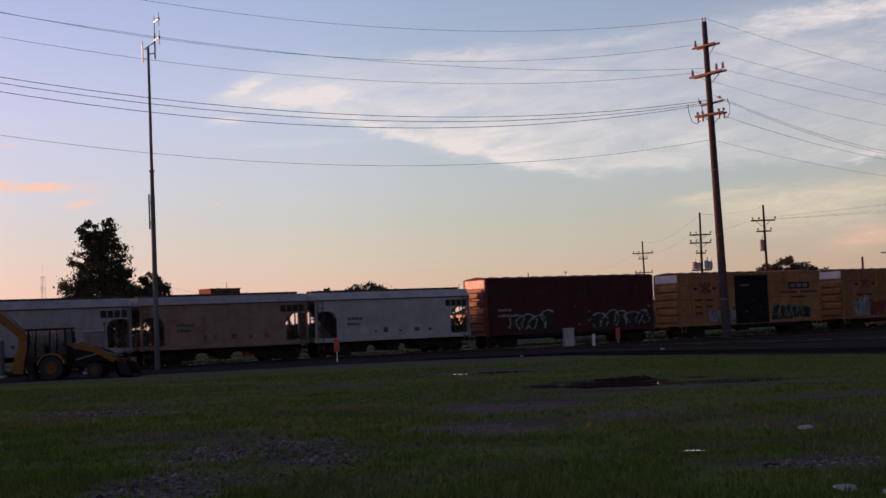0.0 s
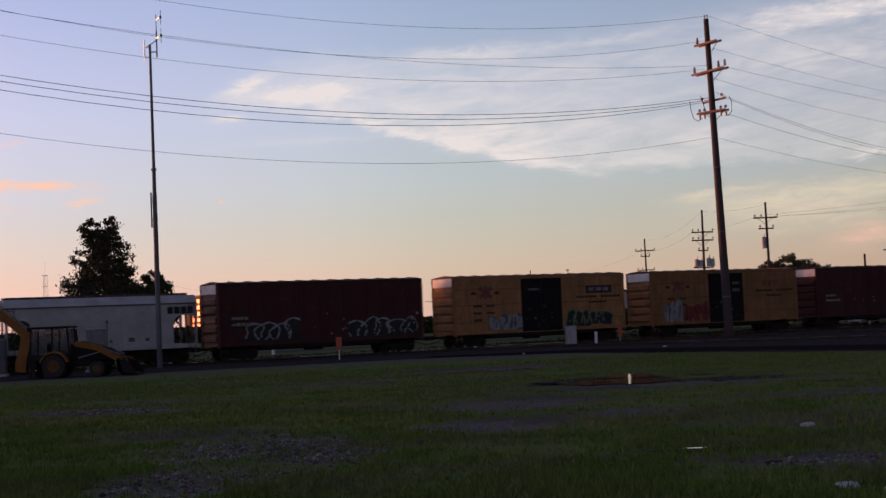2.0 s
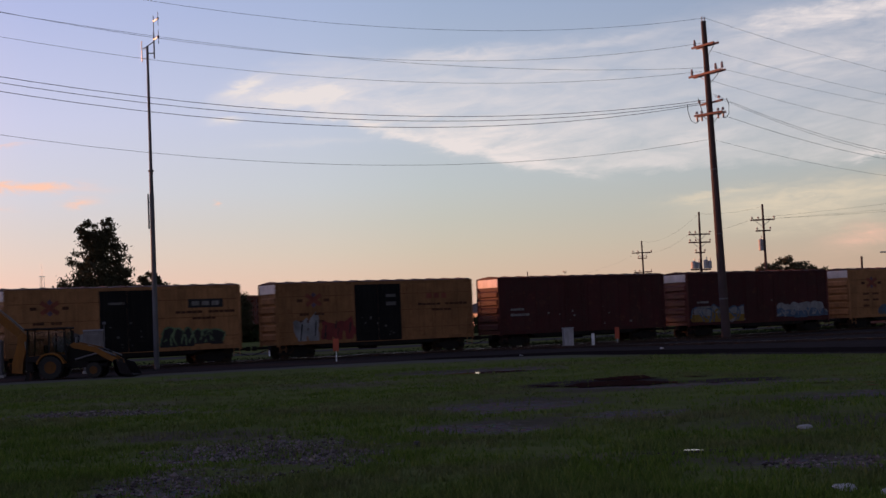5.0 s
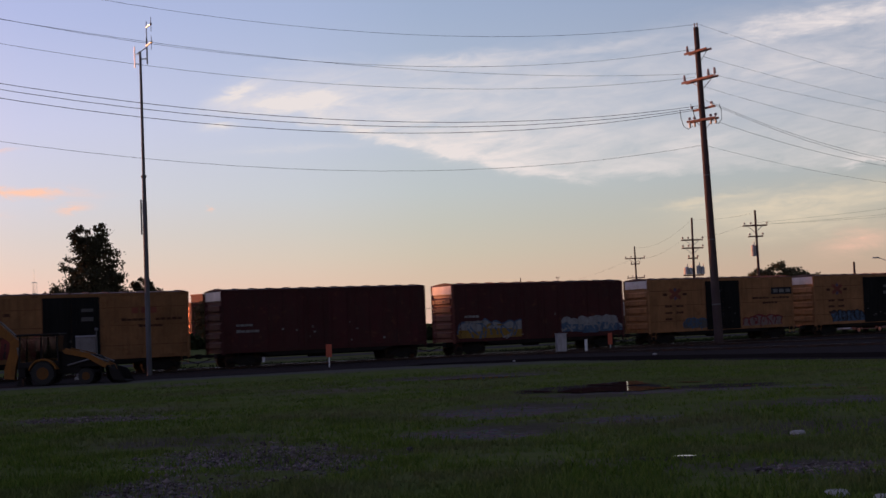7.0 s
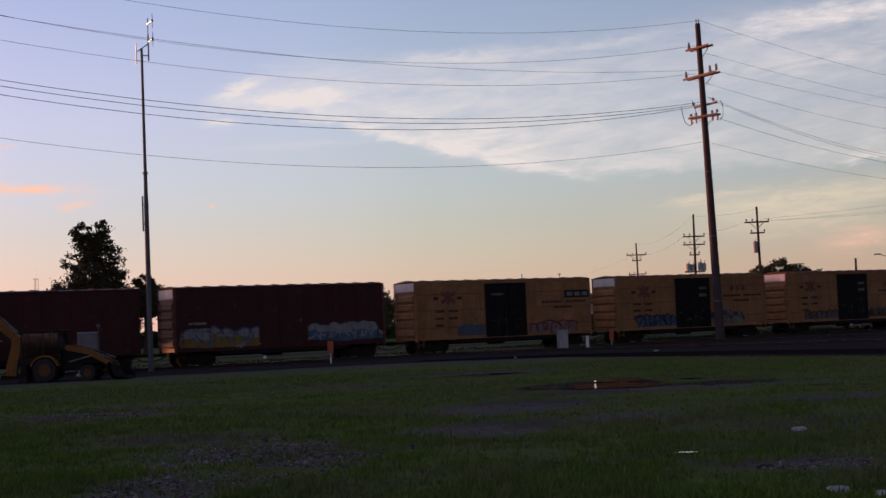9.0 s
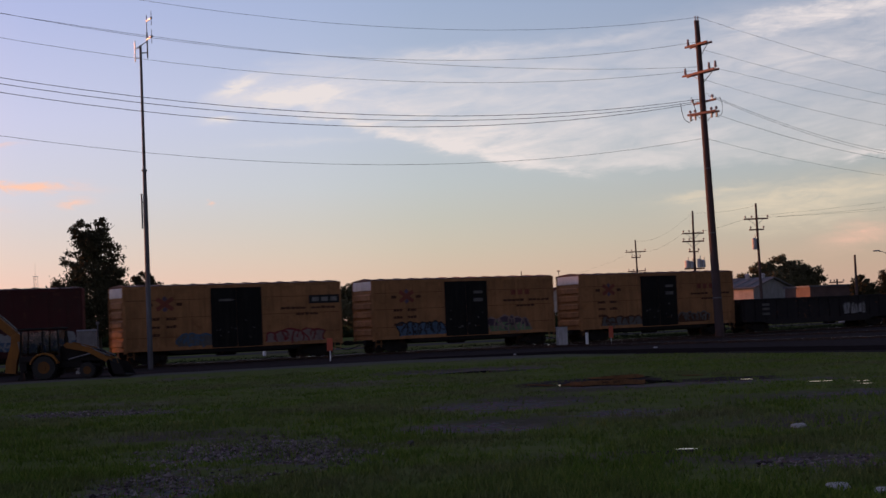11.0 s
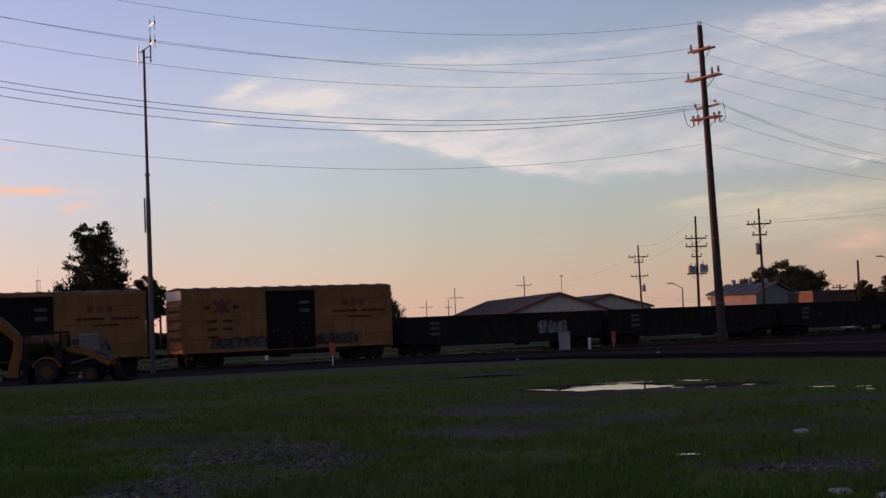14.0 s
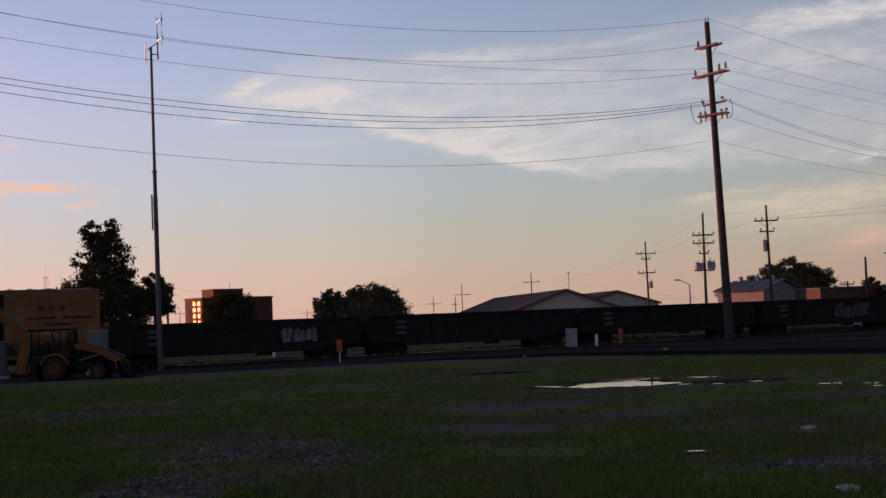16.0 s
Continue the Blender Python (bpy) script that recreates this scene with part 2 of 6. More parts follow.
M = {
    "yellow": material("yellow_paint", (0.378, 0.184, 0.082), 0.75, spec=0.15, dirt=0.42, streak=0.45, rust=0.3, tone=0.5, grain=5, dirt_col=(0.07, 0.04, 0.02)),
    "yellow_worn": material("rust_dulled_yellow_paint", (0.29, 0.142, 0.064), 0.8, spec=0.12, dirt=0.5, streak=0.5, rust=0.4, grain=5, dirt_col=(0.07, 0.04, 0.02)),
    "maroon": material("oxide_red_paint", (0.062, 0.0125, 0.0145), 0.7, spec=0.2, dirt=0.4, streak=0.35, rust=0.2, tone=0.5, grain=5),
    # lighter red for two cars' ends: low sunlight put into the colour
    "maroon_end": material("sun_faded_red_paint", (0.12, 0.024, 0.019), 0.6, dirt=0.3, streak=0.3, rust=0.2, grain=5),
    "white_paint": material("dirty_white_paint", (0.62, 0.58, 0.58), 0.55, dirt=0.3, streak=0.25, rust=0.1),
    "black_door": material("black_door_paint", (0.011, 0.011, 0.012), 0.7, spec=0.08, streak=0.2, dirt_col=(0.06, 0.05, 0.04)),
    "black": material("black_steel", (0.020, 0.018, 0.018), 0.85, rust=0.05, spec=0.08),
    "gondola": material("black_gondola_paint", (0.022, 0.020, 0.022), 0.75, spec=0.12, rust=0.12, streak=0.25, dirt_col=(0.025, 0.018, 0.015)),
    "hopper_grey": material("pale_grey_hopper_paint", (0.30, 0.29, 0.32), 0.55, dirt=0.3, streak=0.35, rust=0.2, dirt_col=(0.14, 0.10, 0.08)),
    "hopper_tan": material("rust_stained_hopper_paint", (0.245, 0.165, 0.138), 0.65, dirt=0.5, streak=0.6, rust=0.55, dirt_col=(0.16, 0.08, 0.045)),
    "hopper_white": material("white_hopper_paint", (0.36, 0.345, 0.36), 0.5, dirt=0.2, streak=0.3, rust=0.05, dirt_col=(0.20, 0.17, 0.15)),
    "steel": material("worn_steel", (0.16, 0.15, 0.14), 0.4, metal=0.8, rust=0.2),
    "rail": material("rail_steel", (0.42, 0.40, 0.39), 0.28, metal=0.9),
    "rail_web": material("rusty_rail_side", (0.05, 0.034, 0.028), 0.9, rust=0.3, spec=0.1),
    "galv": material("galvanised_steel", (0.36, 0.36, 0.38), 0.5, metal=0.4, streak=0.3, dirt_col=(0.15, 0.15, 0.15)),
    "wood_pole": material("weathered_pole_wood", (0.060, 0.038, 0.036), 0.85, streak=0.5, bump=0.4, dirt_col=(0.05, 0.03, 0.025)),
    "arm_wood": material("crossarm_wood", (0.22, 0.115, 0.09), 0.8, streak=0.2, bump=0.3),
    "ceramic": material("insulator_glaze", (0.30, 0.21, 0.19), 0.25, grain=20),
    "wire": material("wire_insulation", (0.022, 0.020, 0.021), 0.8, metal=0.0, bump=0),
    "tie": material("creosote_tie", (0.030, 0.024, 0.021), 1.0, bump=0.2, spec=0.0),
    "ballast": material("ballast_stone", (0.050, 0.041, 0.040), 1.0, grain=22, bump=0.3, var=0.5, dirt=0.5, spec=0.0),
    "cat_yellow": material("machine_yellow_paint", (0.24, 0.10, 0.022), 0.7, spec=0.12, dirt=0.35, streak=0.3, rust=0.1),
    "wheel": material("grimy_wheel_steel", (0.030, 0.023, 0.019), 0.8, rust=0.3, spec=0.1),
    "mast_grey": material("dull_grey_mast_steel", (0.12, 0.115, 0.125), 0.7, streak=0.3, spec=0.2),
    "cabinet_grey": material("dull_grey_cabinet_paint", (0.22, 0.20, 0.20), 0.7, dirt=0.4, streak=0.3, spec=0.2),
    "scrub": material("dark_scrub_leaves", (0.030, 0.040, 0.018), 0.95, spec=0.0, bump=0),
    "bright_metal": material("bright_antenna_metal", (0.9, 0.84, 0.8), 0.38, metal=1.0, var=0.1, bump=0),
    "rubber": material("tyre_rubber", (0.014, 0.014, 0.014), 0.85, dirt=0.25, dirt_col=(0.04, 0.033, 0.027)),
    "orange": material("orange_marker_paint", (0.42, 0.075, 0.032), 0.55, dirt=0.2),
    "white": material("white_enamel", (0.72, 0.72, 0.74), 0.5, dirt=0.25, dirt_col=(0.2, 0.18, 0.16)),
    "cabinet_pale": material("weathered_pale_cabinet_paint", (0.40, 0.385, 0.395), 0.65, dirt=0.4, streak=0.3, spec=0.2),
    "seam": material("weathered_yellow_seam", (0.15, 0.065, 0.028), 0.8, spec=0.1, dirt=0.5, rust=0.4, grain=4),
    "bark": material("tree_bark", (0.06, 0.045, 0.035), 0.9, bump=0.5),
    "leaf": material("tree_leaves", (0.068, 0.062, 0.036), 0.9, spec=0.03, var=0.5, grain=3, bump=0),
    "leaf_warm": material("dry_green_leaves", (0.11, 0.10, 0.055), 0.9, spec=0.03, var=0.5, grain=3, bump=0),
    "brick": material("red_brick_wall", (0.115, 0.034, 0.026), 0.8, grain=12, bump=0.3),
    "tan_metal": material("tan_metal_siding", (0.46, 0.40, 0.36), 0.6, streak=0.2, dirt_col=(0.25, 0.2, 0.17)),
    "roof_metal": material("grey_metal_roof", (0.115, 0.11, 0.12), 0.75, spec=0.2, streak=0.25, dirt_col=(0.12, 0.11, 0.11)),
    "trim_red": material("dark_red_trim", (0.16, 0.045, 0.04), 0.6),
    "cream_wall": material("cream_stucco_wall", (0.62, 0.43, 0.32), 0.8, streak=0.2, dirt_col=(0.3, 0.24, 0.2)),
    "brown_wall": material("brown_brick_wall", (0.095, 0.060, 0.052), 0.85, grain=14),
    # pane colour carries the orange-red of the reflected sunset
    "window": material("reflecting_window_glass", (0.085, 0.018, 0.008), 0.25, metal=0.9, var=0.15, grain=1, bump=0),
    "stone": material("pale_broken_concrete", (0.34, 0.32, 0.31), 0.9, grain=14, bump=0.5),
    "dirt": material("dark_wet_dirt", (0.028, 0.022, 0.020), 0.75, grain=6, bump=0.5),
}
M["rust_roof"] = material("rust_brown_roof_steel", (0.12, 0.066, 0.058), 0.8, spec=0.15, rust=0.3, streak=0.2)
M["hopper_rail"] = material("stained_dark_rail_paint", (0.085, 0.062, 0.058), 0.75, spec=0.15, rust=0.4, grain=4)
# the cream workshop's gable in shade, its shade put into the colour
M["gable_grey"] = material("blue_grey_metal_siding", (0.26, 0.25, 0.275), 0.7, streak=0.3, spec=0.2, dirt_col=(0.14, 0.13, 0.13))
# roof edges of the apartment block, with sunset glow put into the colour
M["parapet"] = material("red_brown_parapet_paint", (0.30, 0.115, 0.080), 0.75, streak=0.2, spec=0.2)
M["rim"] = material("grimy_yellow_wheel_rim", (0.13, 0.058, 0.016), 0.8, dirt=0.5, rust=0.2, spec=0.1)
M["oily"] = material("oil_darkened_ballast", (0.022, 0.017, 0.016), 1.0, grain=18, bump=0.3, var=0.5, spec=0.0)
M["pave"] = material("worn_pavement", (0.10, 0.092, 0.085), 1.0, grain=2.5, bump=0.2, dirt=0.7, spec=0.0)


def glass_material():
    mt = bpy.data.materials.new("tinted_cab_glass")
    mt.use_nodes = True
    p = mt.node_tree.nodes["Principled BSDF"]
    p.inputs["Base Color"].default_value = (0.55, 0.57, 0.57, 1)
    p.inputs["Roughness"].default_value = 0.04
    p.inputs["Transmission Weight"].default_value = 1.0
    p.inputs["IOR"].default_value = 1.3
    return mt


M["cab_glass"] = glass_material()


# ---- building blocks ----
def part(name, bm, mat, parent=None, label="", at=None, smooth=False):
    """Links a bmesh as one mesh object, under a thing or a part if one is given."""
    me = bpy.data.meshes.new(name)
    bm.normal_update()
    bm.to_mesh(me)
    bm.free()
    for m in (mat if isinstance(mat, (list, tuple)) else [mat]):
        me.materials.append(M[m])
    if smooth:
        me.polygons.foreach_set("use_smooth", [True] * len(me.polygons))
    ob = new(name, me)
    if at is not None:
        ob.matrix_basis = at
    ob.parent = parent
    if label:
        ob["label"] = label
    return ob


def again(ob, at, parent=None, name=None):
    """Another object on the same mesh."""
    o = new(name or ob.name.split(".")[0], ob.data)
    o.matrix_basis = at
    o.parent = parent
    if "label" in ob:
        o["label"] = ob["label"]
    return o


def empty(name, m, label, category, group=""):
    e = new(name)
    e.empty_display_size = 0.3
    e.matrix_basis = m
    return tagged(e, label, category, group)


def box(bm, x0, x1, y0, y1, z0, z1, bev=0.0, mi=0, m=None):
    r = bmesh.ops.create_cube(bm, size=1.0)
    vs = r["verts"]
    for v in vs:
        v.co = Vector((x0 + (v.co.x + 0.5) * (x1 - x0), y0 + (v.co.y + 0.5) * (y1 - y0), z0 + (v.co.z + 0.5) * (z1 - z0)))
    faces = list({f for v in vs for f in v.link_faces})
    for f in faces:
        f.material_index = mi
    if bev:
        es = list({e for v in vs for e in v.link_edges})
        rb = bmesh.ops.bevel(bm, geom=es, offset=bev, segments=1, affect="EDGES", profile=0.5)
        for f in rb["faces"]:
            f.material_index = mi
        vs = list({v for f in rb["faces"] for v in f.verts})
    if m is not None:
        bmesh.ops.transform(bm, matrix=m, verts=vs)
    return vs


def tube(bm, a, b, r0, r1=None, n=8, mi=0, caps=True):
    a, b = Vector(a), Vector(b)
    r1 = r0 if r1 is None else r1
    q = (b - a).to_track_quat("Z", "Y").to_matrix()
    rings = []
    for p, r in ((a, r0), (b, r1)):
        rings.append([bm.verts.new(p + q @ Vector((r * math.cos(2 * math.pi * i / n), r * math.sin(2 * math.pi * i / n), 0))) for i in range(n)])
    for i in range(n):
        f = bm.faces.new((rings[0][i], rings[0][(i + 1) % n], rings[1][(i + 1) % n], rings[1][i]))
        f.material_index = mi
    if caps:
        bm.faces.new(rings[0][::-1]).material_index = mi
        bm.faces.new(rings[1]).material_index = mi


def path_tube(bm, pts, r, n=5, mi=0):
    pts = [Vector(p) for p in pts]
    rings = []
    for i, p in enumerate(pts):
        q = (pts[min(i + 1, len(pts) - 1)] - pts[max(i - 1, 0)]).to_track_quat("Z", "Y").to_matrix()
        rings.append([bm.verts.new(p + q @ Vector((r * math.cos(2 * math.pi * k / n), r * math.sin(2 * math.pi * k / n), 0))) for k in range(n)])
    for a, b in zip(rings[:-1], rings[1:]):
        for k in range(n):
            bm.faces.new((a[k], a[(k + 1) % n], b[(k + 1) % n], b[k])).material_index = mi
    bm.faces.new(rings[0][::-1]).material_index = mi
    bm.faces.new(rings[-1]).material_index = mi


def prism(bm, outline, axis, lo, hi, mi=0):
    """Extrudes an outline of (u, v) pairs along an axis: 'x' takes (y, z), 'y' takes (x, z), 'z' takes (x, y)."""
    def put(u, v, w):
        return {"x": (w, u, v), "y": (u, w, v), "z": (u, v, w)}[axis]
    a = [bm.verts.new(put(u, v, lo)) for u, v in outline]
    b = [bm.verts.new(put(u, v, hi)) for u, v in outline]
    k = len(outline)
    fs = [bm.faces.new(a[::-1]), bm.faces.new(b)]
    for i in range(k):
        fs.append(bm.faces.new((a[i], a[(i + 1) % k], b[(i + 1) % k], b[i])))
    for f in fs:
        f.material_index = mi
    return fs


def tidy(bm):
    bmesh.ops.recalc_face_normals(bm, faces=bm.faces[:])
    return bm


def BM():
    return bmesh.new()


# ---- the lie of the railway: the train's line runs from near on the left to far on the right ----
TURN = 29.81
LINE = Vector((math.cos(radians(TURN)), math.sin(radians(TURN)), 0))
FOOT = Vector((-math.sin(radians(TURN)), math.cos(radians(TURN)), 0)) * (85.98 + 1.5)
SPEED, GAIN = 10.192, 0.00749
RAIL = 0.13


def on_line(s, z=0.0):
    p = FOOT + LINE * s
    return pose(p.x, p.y, z, 0, 0, TURN)


# ---- ground ----
def ground_material():
    mt = bpy.data.materials.new("rough_grass_and_gravel")
    mt.use_nodes = True
    t = mt.node_tree
    t.nodes.clear()
    N = Nodes(t)
    P = N.add("ShaderNodeTexCoord").outputs["Object"]
    px, py, pz = N.add("ShaderNodeSeparateXYZ", [P]).outputs
    big = N.noise(P, 0.12, 4.0, 0.6)
    mid = N.noise(P, 0.9, 5.0, 0.65)
    fine = N.noise(P, 9.0, 5.0, 0.7)
    vor = N.add("ShaderNodeTexVoronoi", {"Vector": P, "Scale": 9.0})
    grass = N.mix(N.span(mid, 0.3, 0.7), (0.070, 0.092, 0.027, 1), (0.112, 0.126, 0.044, 1))
    grass = N.mix(N.m("MULTIPLY", N.span(fine, 0.45, 0.75), 0.5), grass, (0.10, 0.098, 0.04, 1))
    grav = N.mix(N.span(fine, 0.3, 0.7), (0.055, 0.045, 0.043, 1), (0.155, 0.130, 0.124, 1))
    grav = N.mix(0.35, grav, vor.outputs["Color"], "SOFT_LIGHT")
    soil = N.mix(N.span(mid, 0.3, 0.7), (0.080, 0.062, 0.052, 1), (0.13, 0.105, 0.092, 1))
    bare = N.m("ADD", N.span(big, 0.52, 0.66), N.m("MULTIPLY", N.m("SUBTRACT", mid, 0.5), 0.9), clamp=True)
    col = N.mix(N.m("MULTIPLY", bare, 0.75), grass, soil)
    # trodden earth where the grass is thin
    thin = None
    for gx, gy, gw, gh in SOIL:
        a = N.m("POWER", N.m("DIVIDE", N.m("SUBTRACT", px, gx), gw), 2.0)
        b = N.m("POWER", N.m("DIVIDE", N.m("SUBTRACT", py, gy), gh), 2.0)
        g = N.m("EXPONENT", N.m("MULTIPLY", N.m("ADD", a, b), -1.0))
        thin = g if thin is None else N.m("MAXIMUM", thin, g)
    thin = N.span(N.m("ADD", thin, N.m("MULTIPLY", N.m("SUBTRACT", mid, 0.5), 1.8)), 0.30, 0.85)
    col = N.mix(N.m("MULTIPLY", thin, 0.85), col, N.mix(N.span(fine, 0.3, 0.7), (0.046, 0.037, 0.033, 1), (0.098, 0.081, 0.070, 1)))
    # patches of gravel that show through (x, y, half sizes)
    total = None
    for gx, gy, gw, gh in PATCHES:
        a = N.m("POWER", N.m("DIVIDE", N.m("SUBTRACT", px, gx), gw), 2.0)
        b = N.m("POWER", N.m("DIVIDE", N.m("SUBTRACT", py, gy), gh), 2.0)
        g = N.m("EXPONENT", N.m("MULTIPLY", N.m("ADD", a, b), -1.0))
        total = g if total is None else N.m("MAXIMUM", total, g)
    pat = N.span(N.m("ADD", total, N.m("MULTIPLY", N.m("SUBTRACT", mid, 0.5), 2.6)), 0.45, 0.85)
    col = N.mix(pat, col, grav)
    # wet mud round the puddles
    wet = None
    for gx, gy, gw, gh in MUD:
        a = N.m("POWER", N.m("DIVIDE", N.m("SUBTRACT", px, gx), gw), 2.0)
        b = N.m("POWER", N.m("DIVIDE", N.m("SUBTRACT", py, gy), gh), 2.0)
        g = N.m("EXPONENT", N.m("MULTIPLY", N.m("ADD", a, b), -1.0))
        wet = g if wet is None else N.m("MAXIMUM", wet, g)
    wet = N.span(N.m("ADD", wet, N.m("MULTIPLY", N.m("SUBTRACT", mid, 0.5), 1.2)), 0.42, 0.7)
    col = N.mix(wet, col, (0.044, 0.035, 0.034, 1))
    # a worn lane beside the rails, grassed over at its edges
    mid_y = N.m("MULTIPLY", N.ramp(N.m("DIVIDE", N.m("ADD", px, 60.0), 80.0, clamp=True), LANE), 100.0)
    off = N.m("DIVIDE", N.m("SUBTRACT", py, mid_y), 3.4)
    worn = N.m("EXPONENT", N.m("MULTIPLY", N.m("POWER", off, 2.0), -1.0))
    worn = N.span(N.m("ADD", worn, N.m("MULTIPLY", N.m("SUBTRACT", mid, 0.5), 1.5)), 0.30, 0.85)
    stones = N.mix(N.span(fine, 0.3, 0.7), (0.068, 0.062, 0.056, 1), (0.125, 0.115, 0.104, 1))
    col = N.mix(N.m("MULTIPLY", N.m("MULTIPLY", worn, 0.9), N.span(px, 16.0, 4.0)), col, stones)
    p = N.add("ShaderNodeBsdfPrincipled", {"Base Color": col, "Roughness": 1.0, "Specular IOR Level": 0.0})
    h = N.m("ADD", N.m("MULTIPLY", fine, 0.6), N.m("MULTIPLY", vor.outputs[0], 0.5))
    bp = N.add("ShaderNodeBump", {"Strength": 0.12, "Distance": 0.012, "Height": h})
    t.links.new(bp.outputs[0], p.inputs["Normal"])
    t.links.new(p.outputs[0], N.add("ShaderNodeOutputMaterial").inputs[0])
    return mt


LANE = [(0.0, 0.485), (0.375, 0.665), (0.55, 0.765), (0.71, 0.815), (0.80, 0.805), (1.0, 0.76)]
PATCHES = [(-3.9, 28.3, 2.5, 3.6), (-4.4, 22.6, 1.7, 2.6), (-2.4, 26.5, 1.6, 3.0), (-10.6, 42.5, 3.4, 2.0), (1.6, 38.5, 2.6, 3.0), (0.6, 32.0, 1.9, 2.0), (4.6, 34.5, 1.8, 1.6), (9.0, 45.6, 6.0, 1.3), (11.0, 38.0, 2.6, 1.2),
           (5.8, 21.6, 1.6, 1.2), (1.6, 62.5, 4.2, 2.6)]
MUD = [(4.1, 24.4, 1.25, 0.55), (2.2, 61.2, 2.2, 1.6), (5.6, 49.5, 3.0, 3.6), (9.6, 47.5, 2.6, 1.8), (3.2, 48.6, 1.0, 2.0)]
SOIL = [(8.5, 30.0, 3.6, 3.0), (5.6, 22.4, 2.6, 1.3), (10.5, 37.5, 4.0, 1.8), (2.4, 40.0, 2.8, 3.6), (1.5, 33.0, 2.2, 2.4), (4.8, 45.0, 3.0, 2.0), (0.5, 64.0, 5.0, 3.0), (-6.0, 33.0, 2.5, 2.0)]
M["ground"] = ground_material()


def height(x, y):
    """Small swells of the ground near the camera; flat at the rails and under the puddles."""
    k = max(0.0, min(1.0, (70 - y) / 15)) * max(0.0, min(1.0, (abs(x - 7) + abs(y - 46.5) - 6) / 8))
    return k * 0.10 * noise.noise(Vector((x * 0.11, y * 0.11, 3.0))) + k * 0.03 * noise.noise(Vector((x * 0.6, y * 0.6, 9.0)))


def make_ground():
    xs = [-2600, -900, -400, -200, -120, -80, -60] + [-45 + i for i in range(0, 91, 1)] + [60, 80, 120, 200, 400, 900, 2600]
    ys = [-1200, -400, -150, -60, -20, 0, 8] + [12 + i for i in range(0, 72, 1)] + [90, 100, 120, 150, 200, 300, 500, 900, 3200]
    verts = [(x, y, height(x, y)) for y in ys for x in xs]
    k = len(xs)
    faces = [(j * k + i, j * k + i + 1, (j + 1) * k + i + 1, (j + 1) * k + i) for j in range(len(ys) - 1) for i in range(k - 1)]
    me = bpy.data.meshes.new("ground")
    me.from_pydata(verts, [], faces)
    me.polygons.foreach_set("use_smooth", [True] * len(me.polygons))
    me.materials.append(M["ground"])
    tagged(new("ground", me), "patchy rough grass with bare soil and gravel", "ground", kind="structure")


make_ground()


# ---- railway cars ----
def truck_parts(car, x):
    """A freight truck under a car at x along it: side frames, bolster, springs and two wheelsets."""
    bm = BM()
    for sy in (-1, 1):
        y0, y1 = (0.98 * sy - 0.07, 0.98 * sy + 0.07)
        prism(bm, [(-1.12, 0.42), (-1.12, 0.66), (-0.72, 0.70), (-0.45, 0.86), (0.45, 0.86), (0.72, 0.70), (1.12, 0.66), (1.12, 0.42), (0.72, 0.46), (0.40, 0.24), (-0.40, 0.24), (-0.72, 0.46)], "y", y0, y1)
        for sx in (-0.89, 0.89):
            box(bm, sx - 0.14, sx + 0.14, 0.98 * sy - 0.12, 0.98 * sy + 0.12, 0.40, 0.66, 0.03)
            tube(bm, (sx, 1.1 * sy, 0.545), (sx, 1.17 * sy, 0.545), 0.11, n=8)
        for sx in (-0.16, 0.0, 0.16):
            tube(bm, (sx, 1.0 * sy, 0.30), (sx, 1.0 * sy, 0.62), 0.07, n=6)
    box(bm, -0.22, 0.22, -1.05, 1.05, 0.60, 0.84, 0.03)
    t = part("truck", tidy(bm), "black", car, "dark cast steel truck frame", pose(x, 0, 0))
    for sx in (-0.89, 0.89):
        bm = BM()
        tube(bm, (0, -1.05, 0), (0, 1.05, 0), 0.085, n=8)
        for sy in (-1, 1):
            tube(bm, (0, sy * 0.69, 0), (0, sy * 0.83, 0), 0.415, n=20)
            tube(bm, (0, sy * 0.66, 0), (0, sy * 0.69, 0), 0.445, n=20)
            for k in range(3):
                a = k * 2.094
                box(bm, -0.03, 0.03, sy * 0.84 - 0.015, sy * 0.84 + 0.015, 0.12, 0.34, 0, 0, Matrix.Rotation(a, 4, "Y"))
        part("wheelset", tidy(bm), "wheel", t, "grimy steel wheels on an axle", pose(sx, 0, RAIL + 0.415))
    return t


def couplers(car, half, reach):
    for sx in (-1, 1):
        bm = BM()
        box(bm, min(sx * half, sx * (half + reach)), max(sx * half, sx * (half + reach)), -0.09, 0.09, 0.82, 1.0, 0.02)
        box(bm, sx * (half + reach - 0.14) - 0.14, sx * (half + reach - 0.14) + 0.14, -0.17, 0.15, 0.76, 1.06, 0.04)
        tube(bm, (sx * half, 0.3, 0.75), (sx * (half + reach), 0.12, 0.45), 0.03, n=6)
        part("coupler", tidy(bm), "black", car, "rusty knuckle coupler with air hose")


def ladder(bm, x, y, z0, z1, w=0.42, n=6, along="x", r=0.018):
    dx, dy = (w / 2, 0) if along == "x" else (0, w / 2)
    for k in (-1, 1):
        tube(bm, (x + k * dx, y + k * dy, z0), (x + k * dx, y + k * dy, z1), r * 1.3, n=5)
    for i in range(n):
        z = z0 + (z1 - z0) * (i + 0.5) / n
        tube(bm, (x - dx, y - dy, z), (x + dx, y + dy, z), r, n=5)


